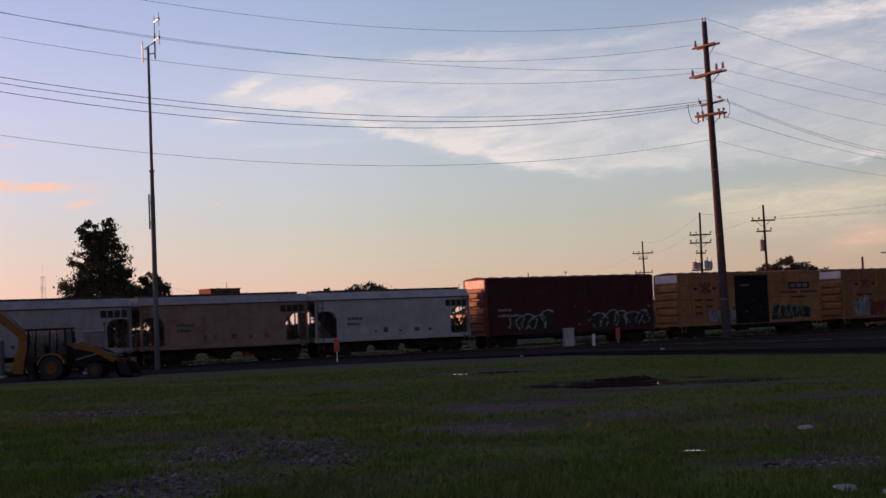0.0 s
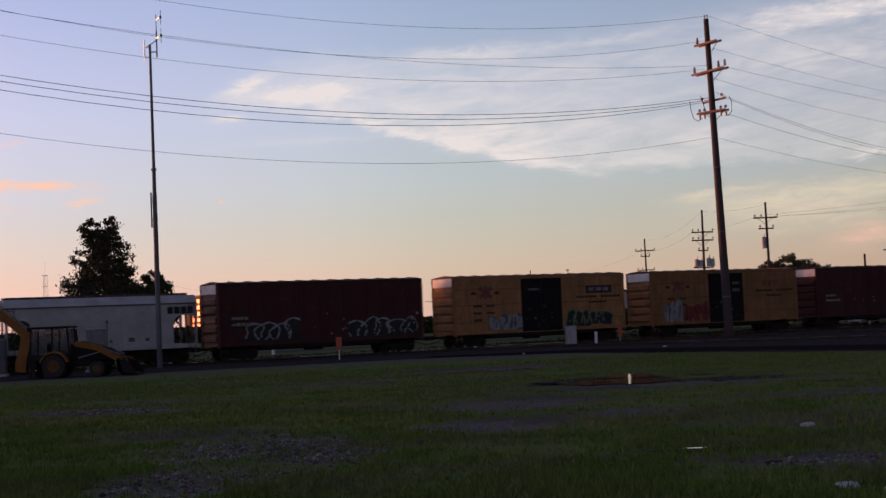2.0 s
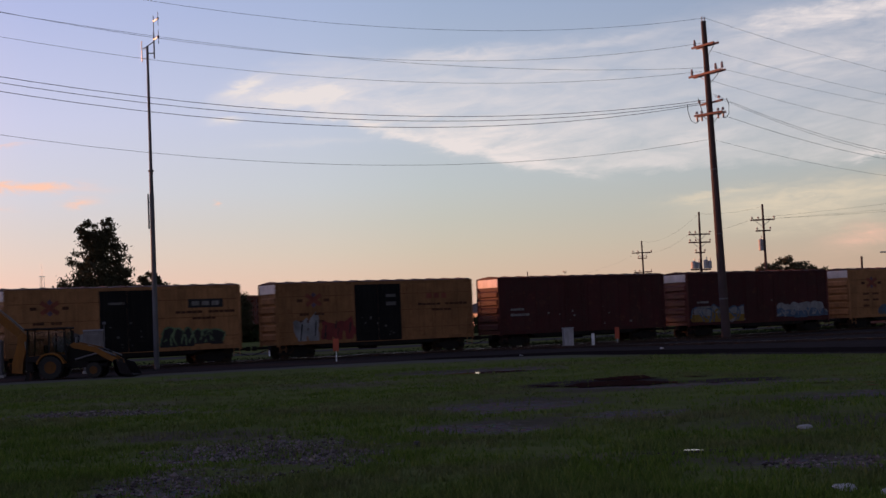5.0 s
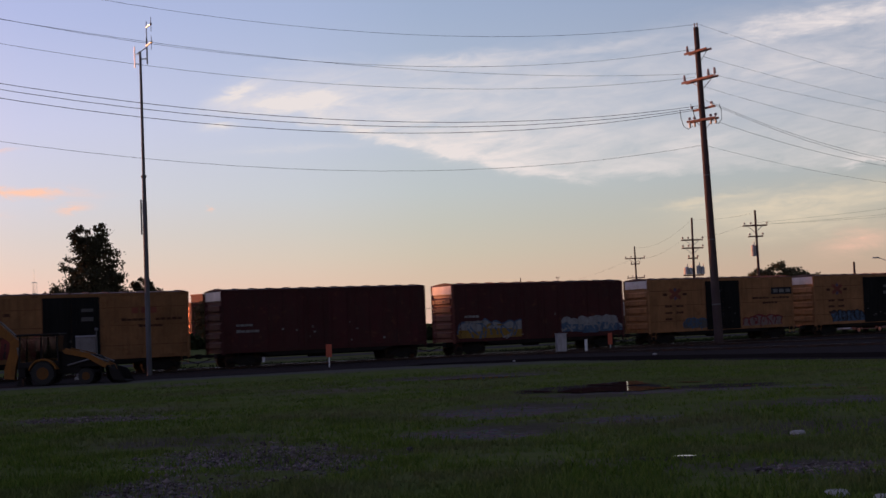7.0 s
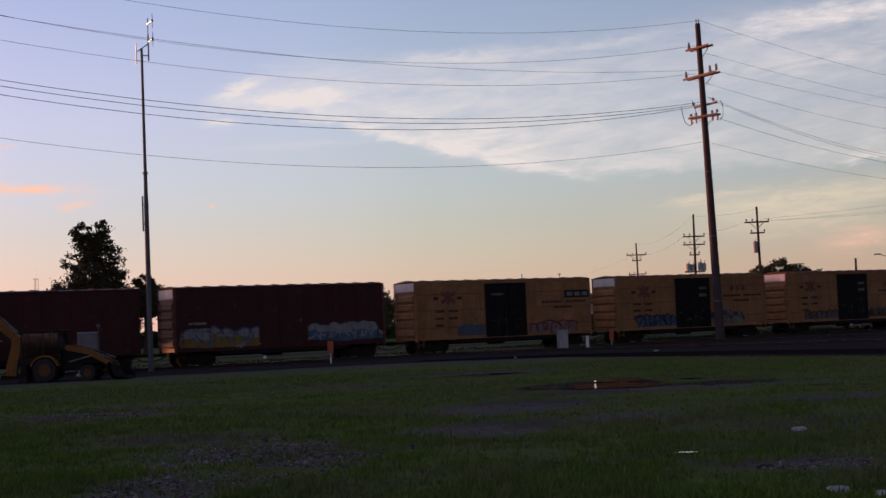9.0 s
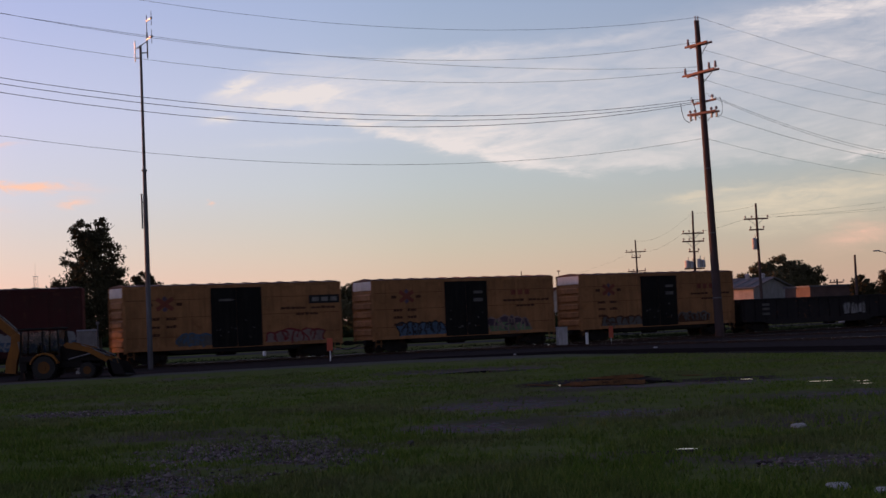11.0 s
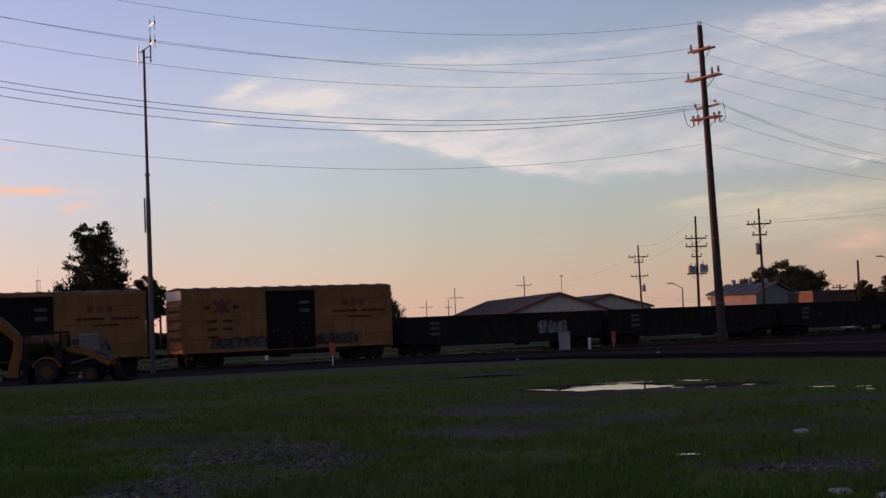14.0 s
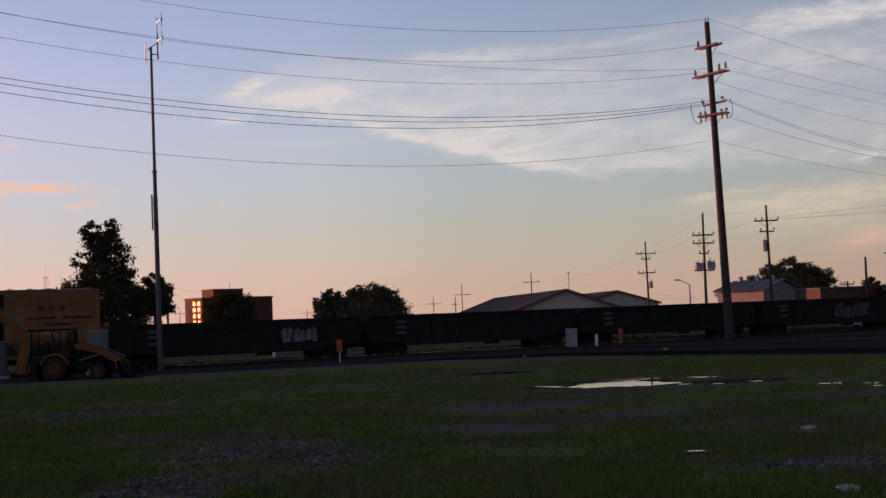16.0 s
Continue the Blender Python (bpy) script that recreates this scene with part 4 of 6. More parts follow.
def make_train():
    f = -1.46 - 0.052
    rng = random.Random(5)
    hop = [(2.9, 14.6, "hopper_white", "pale covered hopper railway car on the main track"), (15.0, 26.75, "hopper_grey", "dirty grey covered hopper car with round hatches"),
           (27.2, 38.75, "hopper_tan", "rust-stained tan covered hopper car with ladders"), (39.2, 51.3, "hopper_white", "white covered hopper car with scuffed sides")]
    for s0, s1, paint, label in hop:
        c = hopper(s0, s1, paint, label)
        h = (s1 - s0) / 2
        bars(c, "marking", [(h - 2.0 + 0.44 * i, h - 2.0 + 0.44 * i + 0.38, 3.30, 3.74) for i in range(4)], "spray_black", -1.474, "bold black owner's mark")
        bars(c, "marking", rough_line(rng, -h + 2.4, 2.55, 1.2, 0.22, 4) + rough_line(rng, -h + 2.4, 2.2, 1.0, 0.22, 4), "spray_grey", -1.474, "grey car number bars")
        bars(c, "marking", [(x, x + rng.uniform(0.15, 0.4), 1.65, 1.65 + rng.uniform(0.15, 0.35)) for x in (-1.6, -0.9, 0.3, 1.5, 2.6)], "spray_grey", -1.474, "small faded stencils")
        TRAIN.append((c, (s0 + s1) / 2))
    box_rows = [(52.55, 67.75, "maroon"), (70.1, 85.2, "yellow"), (87.6, 102.75, "yellow_worn"), (104.85, 120.05, "maroon"), (122.15, 137.3, "maroon"),
                (139.6, 154.75, "yellow"), (157.0, 172.15, "yellow"), (174.4, 189.55, "yellow")]
    for k, (s0, s1, paint) in enumerate(box_rows):
        red = paint == "maroon"
        c = boxcar(s0, s1, paint, "maroon" if red else "black_door",
                   "dark oxide-red high boxcar with sprayed graffiti" if red else "yellow high boxcar with black doors and graffiti", "maroon_end" if k in (0, 4) else None)
        h = (s1 - s0) / 2
        y = -1.487
        TRAIN.append((c, (s0 + s1) / 2))
        if not red:
            # owner's mark: a dark plate with pale bars, or bare red bars
            x0 = 4.05 if k == 1 else 5.25 if k == 5 else 3.7
            if k in (1, 5):
                p = bars(c, "mark_plate", [(x0 - 0.1, x0 + 2.25, 3.72, 4.28)], "spray_black", y, "black plate with three pale letters as bars")
                for i in range(3):
                    bars(p, "letter_bar", [(x0 + 0.15 + 0.66 * i, x0 + 0.15 + 0.66 * i + 0.5, 3.86, 4.14)], "mark_white", y - 0.008)
            else:
                for i in range(3):
                    bars(c, "letter_bar", [(x0 + 0.1 + 0.6 * i, x0 + 0.5 + 0.6 * i, 3.85, 4.2)], "logo_red", y)
            bars(c, "lettering", rough_line(rng, 3.1, 3.38, 4.0, 0.17, 11) + (rough_line(rng, 4.2, 2.98, 1.9, 0.17, 6)), "mark_brown", y, "brown slogan as bars")
            # crossed emblem on the other half
            bm = BM()
            for a, up in ((33, 0.0), (-33, 0.007)):
                box(bm, -0.64, 0.64, -0.006, 0.0, -0.13, 0.13, 0, 0, Matrix.Translation((-h + 2.75, y - up, 3.98)) @ Matrix.Rotation(radians(a), 4, "Y"))
            for dz in (-0.34, 0.34):
                box(bm, -0.13, 0.13, -0.006, 0.0, -0.13, 0.13, 0, 1, Matrix.Translation((-h + 2.75, y - 0.014, 3.98 + dz)) @ Matrix.Rotation(radians(45), 4, "Y"))
            for z in (1.86, 3.10, 4.22):
                for x0, x1 in ((-h + 0.25, -1.8), (1.8, h - 0.25)):
                    bars(c, "seam", [(x0, x1, z, z + 0.03)], "seam", y + 0.004, "rust-stained horizontal seam")
            part("emblem", tidy(bm), ["logo_red", "logo_blue"], c, "crossed red and blue emblem")
            bars(c, "lettering", [(-h + 1.55, -h + 1.95, 3.85, 4.05), (-h + 3.5, -h + 3.9, 3.85, 4.05)] + rough_line(rng, -h + 1.7, 2.95, 0.7, 0.2, 3) + rough_line(rng, -h + 2.8, 2.95, 0.7, 0.2, 3) + rough_line(rng, -h + 1.7, 2.45, 0.7, 0.2, 3) + rough_line(rng, -h + 2.8, 2.45, 0.7, 0.2, 3) + rough_line(rng, -h + 1.7, 1.95, 0.7, 0.2, 3),
                 "mark_brown", y, "brown number and data bars")
            bars(c, "door_marks", [(x, x + rng.uniform(0.04, 0.16), z, z + rng.uniform(0.04, 0.14)) for x, z in [(rng.uniform(-1.5, 1.3), rng.uniform(1.3, 2.9)) for _ in range(10)]] + ([(-1.2, -0.2, 4.05, 4.2)] if k in (1, 5) else [(0.6, 1.35, 4.02, 4.22), (0.6, 1.35, 3.45, 3.7)]), "spray_grey", -1.54, "small pale stencils")
        else:
            bars(c, "mark_plate", [(0.7, 1.55, 3.82, 4.12)], "spray_grey", y, "small pale plate")
            bars(c, "lettering", rough_line(rng, -h + 1.0, 2.75, 1.2, 0.2, 4) + rough_line(rng, -h + 1.0, 2.35, 1.6, 0.2, 5) + [(x, x + rng.uniform(0.05, 0.18), z, z + rng.uniform(0.05, 0.18)) for x, z in [(rng.uniform(-4, 7), rng.uniform(1.3, 2.9)) for _ in range(9)]], "mark_white", -1.54, "white reporting marks as bars")
        wall = -1.486
        # (x0, x1, z0, z1, letters, lower fill, upper fill, edge, filled-in style)
        G = {0: [(-5.5, -0.7, 1.15, 2.75, 5, "spray_black", "spray_black", "spray_white", False), (1.9, 7.0, 1.2, 2.7, 5, "spray_black", "spray_black", "spray_white", False)],
             1: [(-4.5, -1.85, 1.15, 2.4, 3, "spray_white", "spray_white", "spray_grey", True), (2.3, 6.1, 1.25, 2.6, 6, "spray_black", "spray_black", "spray_green", False)],
             2: [(-6.3, -4.5, 1.2, 2.9, 2, "spray_white", "spray_blue", "spray_white", True), (-4.3, -1.85, 1.25, 2.6, 3, "spray_red", "spray_red", "spray_red", True)],
             3: [],
             4: [(-6.9, -0.6, 1.1, 2.65, 7, "spray_yellow", "spray_white", "spray_blue", False), (1.85, 7.0, 1.3, 2.6, 7, "spray_blue", "spray_white", "spray_white", False)],
             5: [(-3.9, -1.85, 1.15, 2.2, 4, "spray_grey", "spray_grey", "spray_blue", False), (2.05, 6.0, 1.05, 2.15, 6, "spray_pink", "spray_pink", "spray_red", False)],
             6: [(-5.5, -1.8, 1.08, 2.3, 7, "spray_blue", "spray_blue", "spray_black", False), (1.85, 5.2, 1.05, 2.4, 6, "spray_green", "spray_violet", "spray_pink", False)],
             7: [(-5.5, -1.85, 1.1, 2.05, 6, "spray_grey", "spray_grey", "mark_brown", False), (1.95, 4.9, 1.2, 2.05, 7, "mark_brown", "mark_brown", "spray_grey", False)]}[k]
        for i, (x0, x1, z0, z1, n, low, high, edge, solid) in enumerate(G):
            if solid:
                graffiti(c, x0, x1, z0, z1, wall, n, low, edge, 31 * k + i, "sprayed bubble-letter graffiti", "spray_black")
            else:
                spray(c, x0, x1, z0, z1, wall, n, low, high, edge, 31 * k + i, "sprayed graffiti with outlined strokes")
    s = 190.4
    for k in range(5):
        c = gondola(s, s + 16.95, "long black open-top gondola car, empty")
        rng = random.Random(70 + k)
        bars(c, "lettering", [(-6.4, -5.6, z, z + 0.2) for z in (1.5, 1.9, 2.25)], "spray_grey", -1.49, "faded white number bars")
        if k == 0:
            for i in range(3):
                spray(c, 2.75 + 0.9 * i, 3.4 + 0.9 * i, 1.3, 2.3, -1.484, 2, "spray_white", "spray_white", "spray_grey", 200 + i, "pale upright sprayed tag")
        if k == 3:
            spray(c, -0.2, 3.4, 1.2, 2.5, -1.484, 4, "spray_grey", "spray_grey", "spray_black", 209, "faint grey sprayed tag")
        TRAIN.append((c, s + 16.95 / 2))
        s += 17.6


make_train()


# ---- tracks and ballast ----
def sheet(name, outline, z, mat, label, category, n=1, jag=0.0, seed=1):
    """A flat sheet with an uneven edge."""
    rng = random.Random(seed)
    pts = []
    k = len(outline)
    for i in range(k):
        a, b = Vector(outline[i]), Vector(outline[(i + 1) % k])
        for j in range(n):
            p = a.lerp(b, j / n)
            pts.append((p.x + rng.uniform(-jag, jag), p.y + rng.uniform(-jag, jag)))
    bm = BM()
    vs = [bm.verts.new((x, y, z)) for x, y in pts]
    f = bm.faces.new(vs)
    f.normal_update()
    if sum(a[0] * b[1] - b[0] * a[1] for a, b in zip(pts, pts[1:] + pts[:1])) < 0:
        f.normal_flip()
    f.normal_update()
    bmesh.ops.triangulate(bm, faces=[f])
    ob = part(name, bm, mat)
    return tagged(ob, label, category, kind="structure")


sheet("ballast_bed", [(-75, 40), (-30, 68), (-15, 78), (-2, 83.2), (7, 82), (12, 75), (20, 65), (45, 46), (110, 60), (150, 195), (95, 172), (20, 120), (-75, 68)], 0.012, "ballast", "dark crushed stone ballast around the tracks", "ballast", 8, 0.5)
sheet("oil_stained_ballast", [(-2, 83.6), (7, 82.6), (11.6, 76.4), (15.4, 74.0), (21, 67.5), (45, 49), (58, 58), (33, 66), (22, 76), (15.6, 82.5), (8, 88), (-1, 86.8)], 0.018, "oily", "near-black strip of ballast along the grass", "ballast", 6, 0.35, 4)
sheet("back_road", [(-90, 75), (-20, 112), (40, 146), (120, 192), (118, 200), (38, 154), (-22, 120), (-92, 83)], 0.02, "pave", "pale worn roadway behind the railway", "road", 4, 0.2, 5)


def rail_pair(points, name):
    """Two rails and their ties along a line of points."""
    pts = [Vector((x, y, 0)) for x, y in points]
    dense = []
    for a, b in zip(pts[:-1], pts[1:]):
        n = max(2, int((b - a).length / 4))
        dense += [a.lerp(b, i / n) for i in range(n)]
    dense.append(pts[-1])
    track = empty(name, pose(0, 0, 0), "railway track of steel rails on dark ties", "railway track")
    for side in (-0.755, 0.755):
        bm = BM()
        prof = [(-0.07, -0.045), (0.07, -0.045), (0.02, -0.02), (0.012, RAIL - 0.04), (0.036, RAIL - 0.03), (0.036, RAIL), (-0.036, RAIL), (-0.036, RAIL - 0.03), (-0.012, RAIL - 0.04), (-0.02, -0.02)]
        rings = []
        for i, p in enumerate(dense):
            d = (dense[min(i + 1, len(dense) - 1)] - dense[max(i - 1, 0)]).normalized()
            nrm = Vector((-d.y, d.x, 0))
            rings.append([bm.verts.new(p + nrm * (side + u) + Vector((0, 0, v + 0.005))) for u, v in prof])
        for r0, r1 in zip(rings[:-1], rings[1:]):
            for j in range(len(prof)):
                f = bm.faces.new((r0[j], r0[(j + 1) % 10], r1[(j + 1) % 10], r1[j]))
                f.material_index = 1 if j == 5 else 0
        bm.faces.new(rings[0])
        bm.faces.new(rings[-1][::-1])
        part("rail", tidy(bm), ["rail_web", "rail"], track, "steel rail with a polished head")
    verts, faces = [], []
    rng = random.Random(len(points))
    length, step = 0.0, 0.55
    for a, b in zip(dense[:-1], dense[1:]):
        d = (b - a).normalized()
        nrm = Vector((-d.y, d.x, 0))
        k = int((b - a).length / step)
        for i in range(k):
            c = a + d * (i * step) + nrm * rng.uniform(-0.05, 0.05)
            base = len(verts)
            for z in (-0.06, 0.028 + rng.uniform(0, 0.012)):
                for u, v in ((-1, -1), (1, -1), (1, 1), (-1, 1)):
                    q = c + d * (0.115 * u) + nrm * (1.3 * v)
                    verts.append((q.x, q.y, z))
            for f in ((4, 5, 6, 7), (0, 1, 5, 4), (1, 2, 6, 5), (2, 3, 7, 6), (3, 0, 4, 7)):
                faces.append(tuple(base + j for j in f))
    me = bpy.data.meshes.new("tie")
    me.from_pydata(verts, [], faces)
    me.materials.append(M["tie"])
    ties = new("tie", me)
    ties.parent = track
    tagged(ties, "dark creosoted wooden ties", kind="stuff")


def line_xy(s):
    p = FOOT + LINE * s
    return (p.x, p.y)


rail_pair([line_xy(-90), line_xy(0), line_xy(60), line_xy(130), line_xy(260)], "railway_track")
rail_pair([line_xy(38), (2.0, 100.5), (8.0, 103.0), (15.0, 104.6), (24.0, 104.8), (34.0, 103.4), (60, 97), (110, 80)], "railway_track")
rail_pair([(2.0, 99.6), (9.0, 98.2), (15.0, 94.2), (18.7, 92.0), (23.1, 90.2), (27.2, 88.7), (40, 84.0), (90, 66)], "railway_track")


def bushes(name, spots, seed, mat="leaf", label="low scrub along the railway", grow=1.0):
    """Low ragged growth behind the rails: leaf quads, one object."""
    rng = np.random.RandomState(seed)
    V, F = [], []
    for x, y, w, h, n in spots:
        p = rng.normal(0, 1, (n, 3)) * (w / 2, 1.0, 1.0)
        for k in range(n):
            z = min(1.0, abs(rng.normal(0, 0.5))) * h
            c = np.array([x + p[k, 0], y + p[k, 1], z])
            u, v = rng.normal(0, 1, 3), rng.normal(0, 1, 3)
            u, v = u / np.linalg.norm(u) * 0.09 * grow, v / np.linalg.norm(v) * 0.14 * grow
            b = len(V)
            V += [tuple(c - u), tuple(c - v), tuple(c + u), tuple(c + v)]
            F.append((b, b + 1, b + 2, b + 3))
    me = bpy.data.meshes.new(name)
    me.from_pydata(V, [], F)
    me.materials.append(M[mat])
    tagged(new(name, me), label, "scrub", kind="stuff")


bushes("hedge", [(x, 205 + 3 * math.sin(x), 4.0, 2.2, 420) for x in range(-75, 75, 4)], 9, "scrub", "dark hedge along the far road", 3.2)
bushes("scrub", [(x, 108.5 + x * 0.57 + (i % 3) * 1.1, 4.0, (0.16, 0.3, 0.5, 0.22)[i % 4] * (1.0 if x > 4 else 0.45), 700 if x > 4 else 160) for i, x in enumerate(range(-40, 76, 4))], 3, "scrub", "low weeds along the railway", 0.6)


# ---- poles, wires, mast ----
def insulator(bm, x, y, z, mi=1, tall=True):
    tube(bm, (x, y, z), (x, y, z + 0.12), 0.035, n=6, mi=mi)
    tube(bm, (x, y, z + 0.10), (x, y, z + 0.28), 0.12, 0.09, n=8, mi=mi)
    if tall:
        tube(bm, (x, y, z + 0.28), (x, y, z + 0.56), 0.10, 0.07, n=8, mi=mi)


def crossarm(pole, z, yaw, length, pins, double=True, brace=True, hang=False, tall=True):
    """A wooden arm across a pole with pin insulators."""
    m = Matrix.Translation((0, 0, z)) @ Matrix.Rotation(radians(yaw), 4, "Z")
    bm = BM()
    for sy in ((-0.24, 0.24) if double else (0.22,)):
        box(bm, -length / 2, length / 2, sy - 0.06, sy + 0.06, -0.08, 0.08, 0.012, 0, None)
    arm = part("crossarm", tidy(bm), "arm_wood", pole, "weathered wooden crossarm", m)
    for x in pins:
        bm = BM()
        insulator(bm, 0, 0, 0.08, 0, tall)
        if hang:
            tube(bm, (0, 0, -0.08), (0, 0, -0.45), 0.09, 0.06, n=8)
        part("insulator", tidy(bm), "ceramic", arm, "glazed insulator", pose(x, 0, 0))
    if brace:
        bm = BM()
        for sx in (-1, 1):
            tube(bm, (sx * length * 0.3, 0.24, -0.06), (0, 0.24, -0.75), 0.03, n=5)
        part("brace", tidy(bm), "galv", arm, "flat steel brace")


def main_pole():
    pole = empty("utility_pole", pose(21.52, 108.35, 0, 0, -1.35, 0), "tall dark wooden utility pole with several crossarms", "utility pole")
    bm = BM()
    tube(bm, (0, 0, -0.3), (0, 0, 24.6), 0.36, 0.20, n=14)
    part("shaft", tidy(bm), "wood_pole", pole, smooth=False)
    bm = BM()
    box(bm, -0.14, -0.06, -0.05, 0.05, 24.6, 24.95)
    box(bm, 0.06, 0.14, -0.05, 0.05, 24.6, 24.95)
    part("top_pin", tidy(bm), "galv", pole)
    crossarm(pole, 22.7, -58, 2.5, (-1.15,))
    crossarm(pole, 20.5, -58, 3.6, (-1.7, 1.0, 1.7))
    crossarm(pole, 18.25, -60, 2.6, (-1.15, 1.15), double=False, brace=False, tall=False)
    crossarm(pole, 17.35, -45, 2.6, (-1.2, -0.75, 0.75, 1.2), hang=True, tall=False)
    for loop in (((-1.75, 18.2), (-1.72, 17.6), (-1.55, 16.9), (-1.2, 16.65), (-0.85, 16.9)), ((1.3, 18.5), (1.45, 18.0), (1.42, 17.3), (1.15, 16.95), (0.85, 17.0)), ((-0.9, 18.6), (-0.75, 18.1), (-0.6, 17.4))):
        bm = BM()
        path_tube(bm, [Vector((x, -0.25, z)) for x, z in loop], 0.026, 5)
        part("jumper", bm, "wire", pole, "looped jumper wire")
    for z in (3, 8, 13):
        bm = BM()
        tube(bm, (0, 0, z), (0, 0, z + 0.1), 0.36 - z * 0.0065 + 0.01, n=14)
        part("band", tidy(bm), "mast_grey", pole)


main_pole()


def wire(a, b, sag, r=0.012, n=26, name="power_line", label="dark sagging overhead power line"):
    a, b = Vector(a), Vector(b)
    pts = []
    for i in range(n + 1):
        u = i / n
        p = a.lerp(b, u)
        p.z -= 4 * sag * u * (1 - u)
        pts.append(p)
    bm = BM()
    path_tube(bm, pts, r, 4)
    ob = part(name, bm, "wire")
    return tagged(ob, label, "power line", "overhead power lines")


PX, PY = 21.1, 108.35
LX, LY, LZ = -50.5, 61.5, 4.0
for z, sag, dx in ((24.85, 4.90, 0), (22.85, 5.1, -0.5), (21.0, 3.15, 0.3), (20.6, 4.2, -0.9), (18.45, 4.35, -0.2), (18.25, 4.5, -0.4), (18.05, 4.8, -1.0), (15.4, 4.62, 0)):
    wire((PX + dx * 0.6, PY + dx * 0.6, z), (LX, LY, z + LZ), sag, 0.018 if 18 < z < 19 else 0.011)
for z, sag, dx in ((24.85, 1.25, 0), (22.35, 0.95, 0.6), (21.1, 0.6, 1.0), (20.0, 1.5, 0.3), (18.95, 2.95, 0.6), (18.8, 3.05, 0.9), (17.5, 2.2, 1.0), (15.4, 1.6, 0)):
    wire((PX + dx * 0.6, PY + dx * 0.6, z), (73.0, 162.0, z - 0.15), sag, 0.014 if 16 < z < 19 else 0.010)
for x, y, h in ((LX, LY, 29.5), (73.0, 162.0, 25.0)):
    p = empty("utility_pole", pose(x, y, 0), "tall dark wooden utility pole beside the railway", "utility pole")
    bm = BM()
    tube(bm, (0, 0, -0.3), (0, 0, h), 0.36, 0.2, n=12)
    part("shaft", tidy(bm), "wood_pole", p)
    for z in (h - 2.2, h - 4.4, h - 6.6):
        crossarm(p, z, 30, 3.4, (-1.5, 1.5))


def mast():
    m = empty("radio_mast", pose(-17.67, 86.07, 0), "slender grey steel radio mast with antennas", "radio mast")
    bm = BM()
    tube(bm, (0, 0, -0.2), (0, 0, 10.6), 0.17, 0.14, n=12)
    part("lower_shaft", tidy(bm), "mast_grey", m)
    bm = BM()
    tube(bm, (0, 0, 10.6), (0, 0, 12.1), 0.125, 0.115, n=12)
    tube(bm, (0, 0, 12.1), (0, 0, 12.22), 0.17, n=12)
    tube(bm, (0, 0, 12.22), (0, 0, 19.9), 0.10, 0.075, n=10)
    part("upper_shaft", tidy(bm), "mast_grey", m)
    bm = BM()
    tube(bm, (-0.22, 0, 8.6), (-0.22, 0, 10.75), 0.05, n=8)
    box(bm, -0.24, 0, -0.03, 0.03, 9.0, 9.06)
    box(bm, -0.24, 0, -0.03, 0.03, 10.2, 10.26)
    part("conduit", tidy(bm), "mast_grey", m)
    bm = BM()
    tube(bm, (-0.34, 0, 18.9), (-0.34, 0, 20.2), 0.04, n=12)
    box(bm, -0.34, 0, -0.03, 0.03, 19.1, 19.16)
    box(bm, -0.34, 0, -0.03, 0.03, 19.7, 19.76)
    part("panel_antenna", tidy(bm), "bright_metal", m, "small tubular antenna catching the sun")
    bm = BM()
    tube(bm, (0.42, 0, 19.1), (0.42, 0, 20.7), 0.045, n=8)
    tube(bm, (0.42, 0, 20.7), (0.42, 0, 21.75), 0.025, n=6)
    box(bm, 0, 0.42, -0.025, 0.025, 19.4, 19.46)
    tube(bm, (-0.2, 0, 19.75), (0.42, 0, 20.15), 0.03, n=6)
    part("whip_mount", tidy(bm), "mast_grey", m, "offset antenna pole and brackets")
    for z in (20.22, 21.35):
        bm = BM()
        tube(bm, (0.42, 0, z + 0.04), (0.78, -0.45, z + 0.12), 0.045, n=12)
        d = part("dipole_arm", tidy(bm), "bright_metal", m, "bright metal arm")
        bm = BM()
        tube(bm, (0.80, -0.47, z - 0.32), (0.80, -0.47, z + 0.55), 0.018, n=6)
        tube(bm, (0.80, -0.47, z + 0.06), (0.80, -0.47, z + 0.2), 0.06, n=8)
        part("dipole", tidy(bm), "mast_grey", d, "slender dipole rod")


mast()


def street_pole(x, y, h, arms, yaw, label="far wooden power pole with crossarms", cans=(), r=0.16, lean=0.0):
    p = empty("power_pole", pose(x, y, 0, 0, lean, 0), label, "power pole", "power poles along the road")
    bm = BM()
    tube(bm, (0, 0, -0.3), (0, 0, h), r * 1.2, r * 0.7, n=10)
    part("shaft", tidy(bm), "wood_pole", p)
    for z, w in arms:
        crossarm(p, z, yaw, w, (-w * 0.46, -w * 0.2, w * 0.46) if w > 1.7 else (-w * 0.44, w * 0.44), double=False, brace=w > 2, tall=False)
    for dx, z, cr, ch in cans:
        bm = BM()
        tube(bm, (0, 0, 0), (0, 0, ch), cr, n=12)
        tube(bm, (0, 0, ch), (0, 0, ch + 0.1), cr * 0.9, cr * 0.35, n=12)
        tube(bm, (0.1, 0, ch), (0.1, 0, ch + 0.42), 0.05, n=6)
        part("transformer", tidy(bm), "galv", p, "grey transformer can", pose(dx, -0.12, z))
    return p


